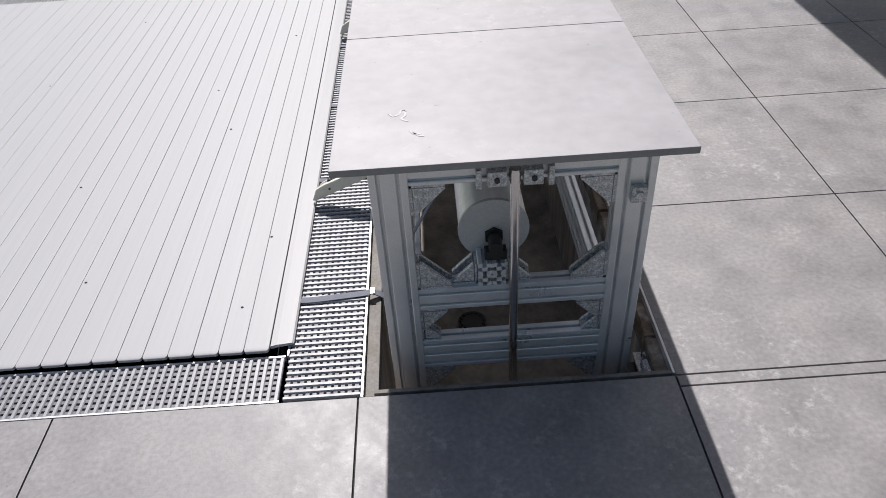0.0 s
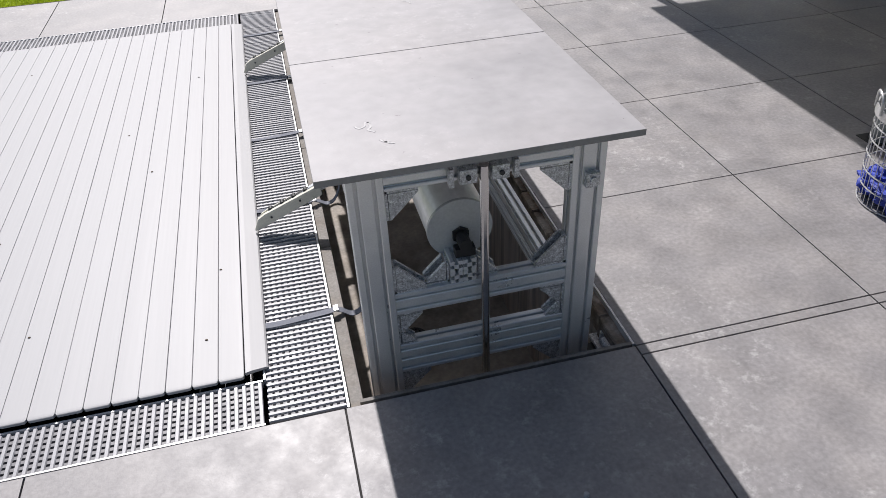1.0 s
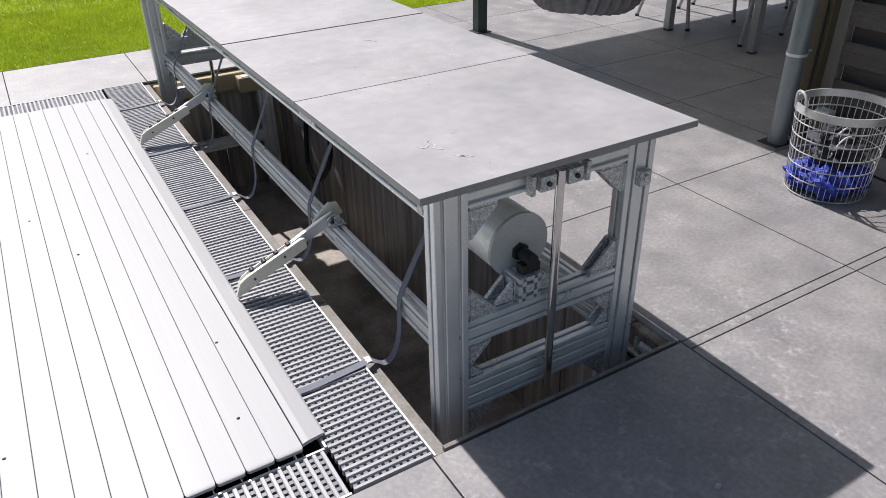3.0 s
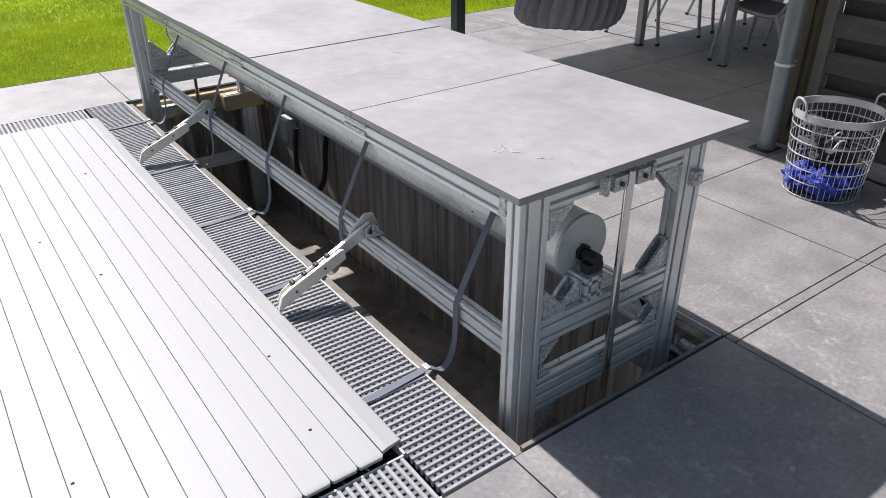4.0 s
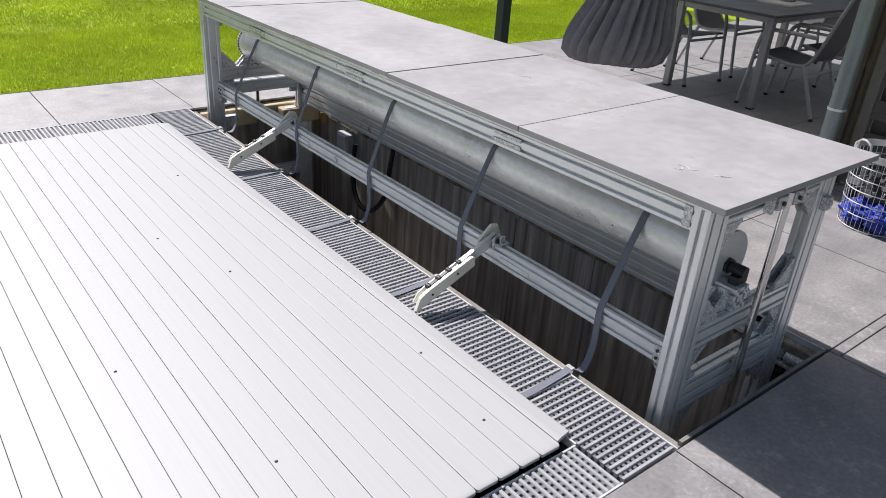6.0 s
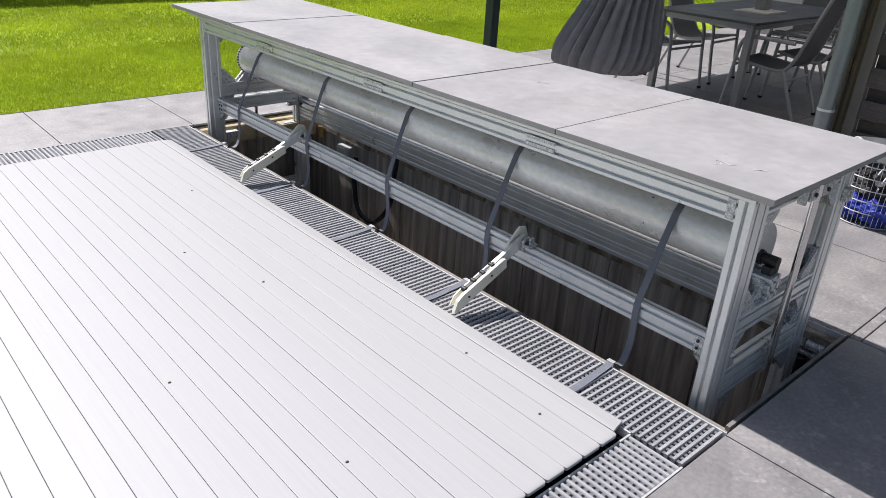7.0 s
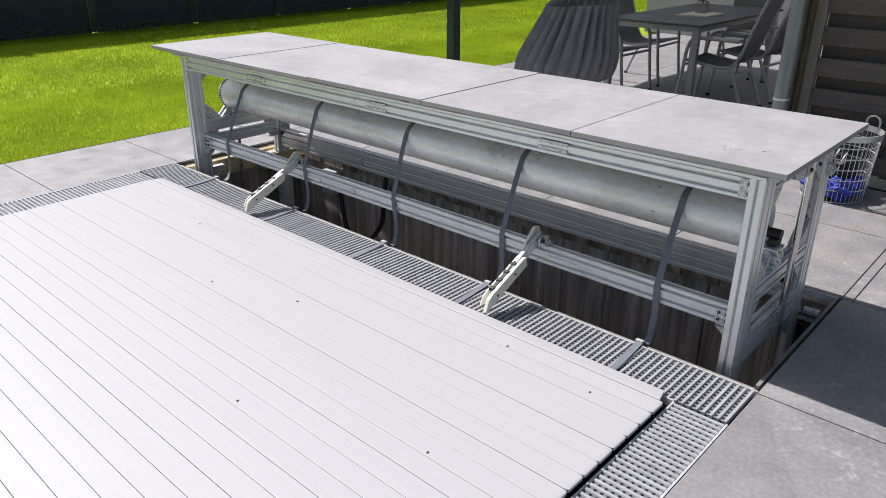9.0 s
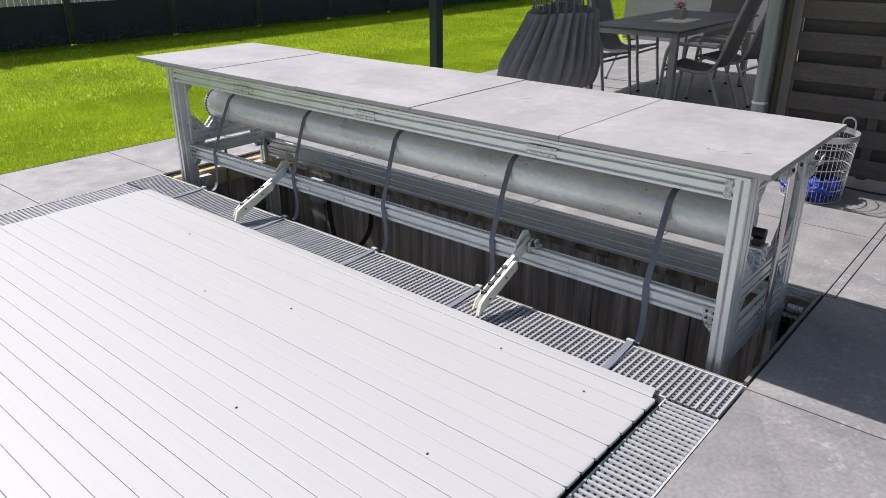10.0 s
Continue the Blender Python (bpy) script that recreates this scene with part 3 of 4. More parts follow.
# five porcelain slabs on top
SLAB_Y = (LY0, 0.868, 1.69, 2.54, 3.395, LY1)
for k in range(5):
    ob = part("slab", bx(LX0, LX1, SLAB_Y[k] + 0.002, SLAB_Y[k + 1] - 0.002, LZ - 0.021, LZ, 0.0018), M_TILE, lid)
    ob.data.materials.append(M_TILE_EDGE)
    for p in ob.data.polygons:
        if abs(p.normal.z) < 0.5:
            p.material_index = 1
    ob.location = (0, 0, (0, 0, 0.0025, -0.001, 0.001)[k])
# pale scuff marks on the end slabs
q = LZ + 0.0006
for pts, w in (([(0.137, 0.318, q), (0.148, 0.302, q), (0.166, 0.312, q), (0.172, 0.336, q), (0.186, 0.328, q)], 0.005), ([(0.178, 0.336, q), (0.183, 0.305, q), (0.172, 0.285, q), (0.190, 0.268, q)], 0.006),
               ([(0.195, 0.214, q), (0.206, 0.198, q), (0.222, 0.196, q)], 0.006), ([(0.204, 0.205, q), (0.218, 0.186, q), (0.232, 0.182, q)], 0.005), ([(0.5, 1.42, q), (0.52, 1.40, q), (0.53, 1.37, q)], 0.005)):
    part("scuff", sweep(bmesh.new(), bez(pts, 5), 0, flat=(w, 0.0006)), M_CHALK, lid, "pale chalky scuff")


# ---- roller tube ----
TXC, TZC, TR = 0.42, 0.458, 0.105
tube = thing("roller_tube", "empty aluminium cover roller tube on its bearings", "roller tube")
bm = bmesh.new()
cyl(bm, (TXC, FY0 + 0.09, TZC), (TXC, FY1 - 0.03, TZC), TR, 64, caps=False)
part("tube", bm, M_TUBE, tube, smooth=True)
for y, s in ((FY0 + 0.086, 1), (FY1 - 0.026, -1)):
    bm = cyl(bmesh.new(), (TXC, y, TZC), (TXC, y + s * 0.012, TZC), TR + 0.003, 64)
    part("end_cap", bm, M_CAP, tube, "pale grey end disc", True)
    part("axle", cyl(cyl(bmesh.new(), (TXC, y - s * 0.045, TZC - 0.02), (TXC, y, TZC - 0.02), 0.018, 20), (TXC, y - s * 0.012, TZC - 0.02), (TXC, y, TZC - 0.02), 0.03, 6), M_BLACK, tube, "dark axle with hex nut", True)
for y in (0.55, 1.4, 2.2, 3.0, 3.78):
    for a in (130, 190):
        d = Vector((math.cos(radians(a)), 0, math.sin(radians(a))))
        c = Vector((TXC, y + 0.09, TZC)) + d * TR
        part("rivet", cyl(bmesh.new(), c - d * 0.002, c + d * 0.0012, 0.0035, 8), M_SLOT, tube)
for k in range(36):
    a = k * math.tau / 36
    c = Vector((TXC + (TR + 0.002) * math.cos(a), FY1 - 0.042, TZC + (TR + 0.002) * math.sin(a)))
    part("ring_hole", bx(-0.004, 0.004, -0.008, 0.008, -0.003, 0.003), M_SLOT, tube).matrix_basis = Matrix.Translation(c) @ pose(0, 0, 0, 0, -math.degrees(a) + 90, 0)

# ---- pull straps: over the tube, down past the rail, across the grate ----
for k, (yt, yg, sag) in enumerate(((0.52, 0.475, 0.03), (1.347, 1.27, 0.02), (2.13, 1.985, 0.03), (2.915, 2.75, 0.03), (3.725, 3.62, 0.03))):
    st = thing("strap", "grey webbing pull strap from roller tube to cover", "strap", "straps between roller and cover")
    pts = []
    for a in (100, 120, 140, 156):
        pts.append((TXC + (TR + 0.003) * math.cos(radians(a)), yt, TZC + (TR + 0.003) * math.sin(radians(a))))
    dy = yg - yt
    pts += [(0.262, yt + dy * 0.15, 0.405), (0.200, yt + dy * 0.35, 0.305), (0.148, yt + dy * 0.5, 0.215), (0.136, yt + dy * 0.56, 0.180), (0.130, yt + dy * 0.68, 0.11),
            (0.120, yt + dy * 0.8, 0.055 - sag * 0.4), (0.092, yt + dy * 0.9, 0.004 - sag * 0.7), (0.055, yg, -0.012 - sag * 0.6), (0.02, yg, -0.006), (-0.012, yg, 0.010)]
    web = part("webbing", sweep(bmesh.new(), bez(pts, 6), 0, flat=(0.028, 0.003), side=Vector((0, 1, 0))), M_STRAP, st)
    part("strap_end", sweep(bmesh.new(), bez([(0.0, yg, 0.010), (-0.03, yg - 0.005, 0.006), (-0.12, yg - 0.012, 0.004), (-0.22, yg - 0.02, 0.004), (GX0 - 0.002, yg - 0.024, 0.01)], 4), 0, flat=(0.029, 0.002)), M_STRAP, st, "flattened strap end on the grate")
    part("buckle", bx(-0.012, 0.006, yg - 0.016, yg + 0.016, 0.0085, 0.0125, 0.001), M_ALU, web)


# ---- guide arms pivoting on the long rail ----
def guide_arm(y, tip_y):
    g = thing("guide_arm", "cream plastic guide arm folded down onto the grate", "guide arm", "guide arms on the long rail")
    a = Vector((0.155, y, 0.219))
    t = Vector((-0.284, tip_y + 0.008, 0.054))
    d = (t - a).normalized()
    n = Vector((0, 1, 0))
    u = n.cross(d).normalized()
    if u.z < 0:
        u = -u
    L = (t - a).length

    def plate(poly, y0, y1, material, name, lab=""):
        bm = bmesh.new()
        lo = [bm.verts.new(a + d * p + u * q + n * y0) for p, q in poly]
        hi = [bm.verts.new(a + d * p + u * q + n * y1) for p, q in poly]
        k = len(poly)
        for i in range(k):
            bm.faces.new((lo[i], lo[(i + 1) % k], hi[(i + 1) % k], hi[i]))
        bm.faces.new(lo[::-1])
        bm.faces.new(hi)
        bmesh.ops.recalc_face_normals(bm, faces=bm.faces)
        bmesh.ops.bevel(bm, geom=list(bm.edges), offset=0.002, segments=1, affect="EDGES")
        return part(name, bm, material, g, lab)

    blade = [(L * 0.3, -0.028), (L * 0.28, 0.012), (L * 0.31, 0.019), (L * 0.84, 0.019), (L * 0.92, 0.012), (L, -0.028), (L * 0.97, -0.035)]
    near = plate(blade, -0.030, -0.011, M_POM, "blade", "cream nylon blade")
    plate([(p * 0.96, q * 0.7) for p, q in blade], 0.011, 0.021, M_POM, "blade", "cream nylon blade")
    plate([(-0.02, -0.02), (-0.02, 0.03), (L * 0.8, 0.012), (L * 0.8, -0.016)], -0.0105, 0.0105, M_ALU, "spine")
    plate([(-0.06, -0.02), (-0.058, 0.035), (-0.025, 0.055), (0.06, 0.026), (0.10, -0.02)], 0.018, 0.032, M_POM, "head")
    plate([(-0.03, -0.03), (-0.032, 0.016), (-0.012, 0.026), (0.018, 0.022), (0.03, -0.02)], -0.028, -0.017, M_GUSSET, "pivot_bracket")
    plate([(0.02, 0.008), (0.02, 0.0245), (L * 0.8, 0.0165), (L * 0.8, 0.008)], -0.0085, 0.0085, M_BLACK, "channel", "dark roller channel")
    bm = cyl(bmesh.new(), a - n * 0.042, a + n * 0.04, 0.014, 16)
    part("pivot_pin", bm, M_SLOT, g)
    for f in (0.42, 0.54, 0.66, 0.78):
        c = a + d * (L * f) + u * 0.014
        part("roller", cyl(bmesh.new(), c - n * 0.0108, c + n * 0.0108, 0.0115, 14), M_BLACK, g, "black rubber roller", True)
    for f, q in ((0.5, 0), (0.8, -0.005)):
        c = a + d * (L * f) + u * q - n * 0.035
        part("screw", cyl(bmesh.new(), c, c + n * 0.003, 0.005, 8), M_SLOT, near)
    # mounting clamp on the rail
    bm = bx(RX - 0.03, RX + 0.03, y - 0.06, y + 0.045, 0.2105, 0.22, 0.002)
    box(bm, RX - 0.012, RX + 0.012, y - 0.05, y - 0.04, 0.212, 0.25, 0.002)
    part("mount", bm, M_GUSSET, g)
    part("mount", bx(RX - 0.028, RX - 0.0215, y - 0.24, y - 0.07, 0.150, 0.170, 0.001), M_ALU, g)


guide_arm(1.11, 1.08)
guide_arm(2.92, 2.88)

# ---- clutter in the pit ----
hose = thing("hose", "black rubber hose looped down the pit wall", "hose")
part("hose_run", sweep(bmesh.new(), bez([(0.93, 2.95, -0.05), (0.9, 2.95, -0.2), (0.88, 2.97, -0.42), (0.84, 3.1, -0.58), (0.85, 3.3, -0.55), (0.9, 3.42, -0.35), (0.93, 3.44, -0.2)], 8), 0.017, 10), M_BLACK, hose, smooth=True)
valve = thing("junction_box", "grey junction box fixed to the pit wall", "junction box")
part("box_body", bx(0.895, 0.962, 3.50, 3.64, -0.33, -0.15, 0.008), M_CAP, valve)
part("box_lid", bx(0.885, 0.895, 3.51, 3.63, -0.32, -0.16, 0.004), M_CAP, valve)
tap = thing("brass_fitting", "small brass pipe fitting on the pit wall", "pipe fitting")
part("fitting_body", cyl(cyl(bmesh.new(), (0.965, 3.86, -0.10), (0.89, 3.86, -0.10), 0.016, 12), (0.9, 3.86, -0.15), (0.9, 3.86, -0.07), 0.02, 8), M_BRASS, tap, smooth=True)
foam = thing("foam_block", "beige foam filler strip at the pit end", "foam strip")
part("strip", bx(PX0 + 0.03, PX1 - 0.1, PY1 - 0.06, PY1 - 0.001, -0.16, -0.03, 0.012), M_FOAM, foam)
part("strip", bx(PX1 - 0.34, PX1 - 0.04, PY1 - 0.17, PY1 - 0.064, -0.16, -0.045, 0.012), M_FOAM, foam)
drain = thing("floor_drain", "round black plastic drain grille on the pit floor", "drain")
bm = cyl(bmesh.new(), (0.40, 1.26, PZ), (0.40, 1.26, PZ + 0.02), 0.075, 24)
for k in range(16):
    a = k * math.tau / 16
    cyl(bm, (0.40 + 0.06 * math.cos(a), 1.26 + 0.06 * math.sin(a), PZ + 0.018), (0.40 + 0.06 * math.cos(a), 1.26 + 0.06 * math.sin(a), PZ + 0.028), 0.007, 6)
part("grille", bm, M_BLACK, drain)
fit_e = thing("pipe_clamp", "grey metal pipe clamp in the pit corner", "pipe clamp")
bm = bx(0.90, 0.955, 0.06, 0.2, -0.13, -0.115, 0.003)
cyl(bm, (0.925, 0.05, -0.085), (0.925, 0.12, -0.085), 0.022, 14)
cyl(bm, (0.925, 0.14, -0.1), (0.925, 0.14, -0.06), 0.012, 8)
part("clamp_body", bm, M_GUSSET, fit_e)
pipe = thing("drain_pipe", "black plastic pipe stub in the pit corner", "pipe")
part("stub", cyl(bmesh.new(), (0.905, 0.14, -0.3), (0.905, 0.14, -0.14), 0.04, 20), M_BLACK, pipe, smooth=True)
# ---- white cap lying on the front tile ----
cap = thing("plastic_cap", "small white plastic cap lying on the tile", "cap", at=(0.576, -0.522, 0.0))
part("cap_body", cyl(cyl(bmesh.new(), (0, 0, 0.0), (0, 0, 0.008), 0.008, 14), (0, 0, 0.008), (0, 0, 0.012), 0.008, 14, r2=0.005), M_SLAT, cap, smooth=True)

# ---- canopy posts, pipe, timber screen ----
post = thing("canopy_post", "dark green square steel canopy post on the patio", "post", at=(2.72, 3.92, 0))
part("shaft", bx(-0.045, 0.045, -0.045, 0.045, 0.0, 2.3, 0.006), M_POST, post)
part("base_plate", bx(-0.07, 0.07, -0.07, 0.07, 0.0, 0.008, 0.002), M_POST, post)
roof = thing("canopy", "flat pale translucent canopy roof over the terrace", "canopy", kind="structure")
part("roof_deck", bx(2.40, 6.6, -4.0, 5.25, 2.3, 2.325), M_ROOF, roof)
down = thing("downpipe", "grey zinc rainwater downpipe entering the patio", "downpipe", at=(2.75, 0.975, 0))
dpipe = part("pipe", cyl(bmesh.new(), (0, 0, -0.01), (0, 0, 2.3), 0.05, 28), M_ZINC, down, smooth=True)
part("collar", cyl(bmesh.new(), (0, 0, 0.485), (0, 0, 0.5), 0.054, 28), M_ALU, dpipe, smooth=True)
part("bracket", bx(0.0, 0.12, -0.006, 0.006, 0.485, 0.497, 0.001), M_ALU, down)
part("floor_plate", bx(-0.08, 0.07, -0.06, 0.07, 0.0005, 0.003), M_BLACK, down)
tpost = thing("timber_post", "olive brown square timber post beside the downpipe", "timber post", at=(2.93, 0.965, 0))
part("shaft", bx(-0.05, 0.05, -0.05, 0.05, 0.0, 2.3, 0.004), M_OLIVE, tpost)
part("cable", sweep(bmesh.new(), bez([(-0.055, -0.02, 0.1), (-0.056, -0.022, 0.7), (-0.055, -0.02, 1.3), (-0.056, -0.018, 2.2)], 5), 0.007, 8), M_BLACK, tpost, "black cable clipped to the post", True)
scr = thing("timber_screen", "weathered grey timber fence screen with staggered boards", "fence screen")
SX = 2.96
part("upright", bx(SX - 0.03, SX + 0.03, 0.85, 0.9145, 0.02, 2.2, 0.004), M_FRAMEWOOD, scr)
for y in (0.3, -0.4, -1.1, -1.8):
    part("batten", bx(SX - 0.009, SX + 0.03, y - 0.03, y + 0.03, 0.02, 2.2, 0.003), M_WOOD, scr)
rng = random.Random(3)
z = 0.04
k = 0
while z < 2.1:
    off = -0.028 if k % 2 == 0 else 0.031
    part("board", bx(SX + off, SX + off + 0.018, -2.6, 0.848, z + rng.uniform(-0.003, 0.003), z + 0.118, 0.003), M_WOOD, scr)
    z += 0.1
    k += 1

# ---- wire basket with swim things ----
bk = thing("wire_basket", "round galvanised wire basket holding swim gear", "basket", at=(2.45, 0.475, 0))
R0, R1, BH = 0.178, 0.207, 0.42


def ring(r, z, th, parent, name="hoop", flat=None):
    pts = [(r * math.cos(a * math.tau / 40), r * math.sin(a * math.tau / 40), z) for a in range(40)]
    return part(name, sweep(bmesh.new(), pts, th, 6, flat=flat, closed=True), M_WIRE, parent, smooth=True)


for f in (0.02, 0.2, 0.36, 0.52, 0.68, 0.84):
    ring(R0 + (R1 - R0) * f, BH * f, 0.0032, bk)
brim = ring(R1 + 0.002, BH - 0.008, 0.01, bk, "rim", flat=(0.008, 0.036))
for k in range(44):
    a = k * math.tau / 44
    c, s = math.cos(a), math.sin(a)
    part("upright_wire", cyl(bmesh.new(), (R0 * c, R0 * s, 0.006), (R1 * c, R1 * s, BH), 0.0016, 5), M_WIRE, bk)
for k in range(-4, 5):
    w = math.sqrt(max(0.0, R0 * R0 - (k * 0.045) ** 2))
    part("base_wire", cyl(bmesh.new(), (-w, k * 0.045, 0.008), (w, k * 0.045, 0.008), 0.002, 5), M_WIRE, bk)
for s in (-1, 1):
    ang = radians(150 if s > 0 else -30)
    c = Vector((math.cos(ang), math.sin(ang), 0))
    tdir = Vector((-c.y, c.x, 0))
    pts = [c * R1 - tdir * 0.05 + Vector((0, 0, BH - 0.01)), c * (R1 + 0.005) - tdir * 0.045 + Vector((0, 0, BH + 0.05)), c * (R1 + 0.01) + Vector((0, 0, BH + 0.07)),
           c * (R1 + 0.005) + tdir * 0.045 + Vector((0, 0, BH + 0.05)), c * R1 + tdir * 0.05 + Vector((0, 0, BH - 0.01))]
    part("handle", sweep(bmesh.new(), bez(pts, 6), 0.006, 8), M_WIRE, brim, "bent wire handle", True)


def lump(r, seed, squash=0.6, sub=3, amp=0.3):
    bm = bmesh.new()
    bmesh.ops.create_icosphere(bm, subdivisions=sub, radius=r)
    for v in bm.verts:
        n = v.co.normalized()
        f = 1 + amp * noise.noise(n * 2.3 + Vector((seed, 0, 0))) + amp * 0.6 * abs(noise.noise(n * 6 + Vector((0, seed, 0))))
        v.co = Vector((n.x * r * f, n.y * r * f, n.z * r * f * squash))
    return bm


for i, (dx, dy, dz, r, m, nm, lb, ct) in enumerate((
        (-0.06, -0.04, 0.075, 0.085, M_BLUE, "swim_toy", "crumpled blue fabric swim toy in the basket", "swim toy"),
        (0.05, 0.03, 0.08, 0.09, M_BLUE, "swim_toy", "crumpled blue fabric swim toy in the basket", "swim toy"),
        (-0.07, 0.06, 0.07, 0.07, M_BLUE, "swim_toy", "crumpled blue fabric swim toy in the basket", "swim toy"),
        (0.06, -0.07, 0.075, 0.075, M_BLUE, "swim_toy", "crumpled blue fabric swim toy in the basket", "swim toy"),
        (0.03, 0.0, 0.18, 0.09, M_BLACKCLOTH, "swim_vest", "black swim vest with white trim in the basket", "swim vest"),
        (0.09, 0.05, 0.21, 0.07, M_BLACKCLOTH, "swim_vest", "black swim vest with white trim in the basket", "swim vest"))):
    t = thing(nm, lb, ct, at=(2.45 + dx * 1.1, 0.475 + dy * 1.1, dz))
    part("fabric", lump(r * 1.1, i * 3.7 + 1, 0.7, 4, 0.5), m, t, smooth=True)
    if m is M_BLACKCLOTH:
        part("trim", sweep(bmesh.new(), bez([(-r, -0.02, 0.0), (-r * 0.6, -0.03, r * 0.75), (0, -0.03, r * 0.95), (r * 0.6, -0.03, r * 0.7), (r, -0.02, 0.0)], 6), 0.005, 6), M_WHITECLOTH, t, smooth=True)
pump = thing("socket_post", "grey outdoor socket post with a black cable", "socket", at=(2.74, 0.74, 0))
part("socket_body", bx(-0.035, 0.035, -0.04, 0.04, 0.10, 0.26, 0.008), M_CAP, pump)
part("socket_flap", bx(-0.045, -0.036, -0.03, 0.03, 0.15, 0.22, 0.003), M_BLACK, pump)
part("foot", cyl(bmesh.new(), (0, 0, 0), (0, 0, 0.11), 0.03, 16), M_BLACK, pump)
part("cable", sweep(bmesh.new(), bez([(0.0, -0.02, 0.1), (-0.02, -0.1, 0.02), (0.02, -0.3, 0.008), (0.0, -0.6, 0.008), (0.05, -1.0, 0.008), (0.02, -1.6, 0.008)], 8), 0.006, 8), M_BLACK, pump, smooth=True)

# ---- hanging chair ----
HX, HY = 2.92, 2.84
ham = thing("hanging_chair", "charcoal cotton hanging chair with gathered folds", "hanging chair", at=(HX, HY, 0))
bm = bmesh.new()
NA, rows = 208, []
prof = [(0.37, 0.06), (0.373, 0.22), (0.392, 0.31), (0.44, 0.365), (0.51, 0.385), (0.60, 0.366), (0.70, 0.332), (0.82, 0.290), (0.93, 0.256), (1.0, 0.24)]
for i, (z, r) in enumerate(prof):
    row = []
    for k in range(NA):
        a = k * math.tau / NA
        fold = 0.075 * (abs(math.sin(a * 13 + 0.6 * math.sin(a * 3))) * 2 - 1) + 0.02 * math.sin(a * 31 + 1.3)
        f = 1 + fold * (0.6, 0.8, 0.9, 0.9, 0.55, 1.0, 1.3, 1.5, 1.7, 1.8)[i]
        sx_, sy_ = 0.86, 1.14
        row.append(bm.verts.new((r * f * math.cos(a) * sx_, r * f * math.sin(a) * sy_, z + 0.018 * math.sin(a * 2 + 0.5) + 0.03 * math.cos(a))))
        row[-1].co.y -= 0.26 * (z - 0.45)
    rows.append(row)
for a, b in zip(rows, rows[1:]):
    for k in range(NA):
        bm.faces.new((a[k], a[(k + 1) % NA], b[(k + 1) % NA], b[k]))
bm.faces.new(rows[0][::-1])
bmesh.ops.solidify(bm, geom=bm.faces[:], thickness=0.006)
seatc = part("seat_cloth", bm, M_CLOTH, ham, smooth=True)
bm = bmesh.new()
pts = []
for k in range(NA):
    a = k * math.tau / NA
    pts.append((0.352 * 0.88 * math.cos(a), 0.352 * 1.16 * math.sin(a) - 0.02, 0.53 + 0.018 * math.sin(a * 2 + 0.5) + 0.03 * math.cos(a)))
part("seam", sweep(bm, pts, 0.006, 6, closed=True), M_CLOTH, seatc, smooth=True)
for k in range(24):
    a = k * math.tau / 24
    p0 = (0.24 * 0.86 * math.cos(a), 0.24 * 1.14 * math.sin(a) - 0.14, 0.99)
    part("cord", sweep(bmesh.new(), [p0, (0.16 * math.cos(a), 0.2 * math.sin(a) - 0.14, 1.4), (0.02 * math.cos(a), 0.3 * math.sin(a) - 0.14, 2.0)], 0.005, 5), M_ROPE, ham)
part("spreader_bar", cyl(bmesh.new(), (0, -0.54, 2.0), (0, 0.26, 2.0), 0.018, 12), M_FRAMEWOOD, ham)
part("hang_rope", sweep(bmesh.new(), [(0, -0.5, 2.0), (0, -0.14, 2.2), (0, -0.14, 2.3)], 0.008, 6), M_ROPE, ham)
part("tassel", sweep(bmesh.new(), bez([(-0.02, 0.36, 0.66), (-0.06, 0.43, 0.54), (-0.07, 0.46, 0.40)], 5), 0.013, 8), M_CLOTH, ham)

# ---- dining table and chairs ----
TX0, TX1, TY0, TY1, TZ = 3.98, 5.98, 2.14, 3.11, 0.77
tab = thing("dining_table", "charcoal garden dining table with silver legs", "dining table")
part("tabletop", bx(TX0, TX1, TY0, TY1, TZ - 0.022, TZ, 0.004), M_TABLETOP, tab)
part("apron", box(box(bmesh.new(), TX0 + 0.05, TX1 - 0.05, TY0 + 0.04, TY0 + 0.07, TZ - 0.07, TZ - 0.023), TX0 + 0.05, TX1 - 0.05, TY1 - 0.07, TY1 - 0.04, TZ - 0.07, TZ - 0.023), M_CHAIRFRAME, tab)
part("apron", bx(TX0 + 0.045, TX0 + 0.075, TY0 + 0.07, TY1 - 0.07, TZ - 0.07, TZ - 0.023), M_CHAIRFRAME, tab)
for x in (TX0 + 0.06, TX1 - 0.06):
    for y in (TY0 + 0.06, TY1 - 0.06):
        leg = part("leg", bx(x - 0.03, x + 0.03, y - 0.03, y + 0.03, 0.012, TZ - 0.023, 0.005), M_TABLELEG, tab)
        part("foot", bx(x - 0.028, x + 0.028, y - 0.028, y + 0.028, 0, 0.0118, 0.002), M_BLACK, leg, "black plastic foot")


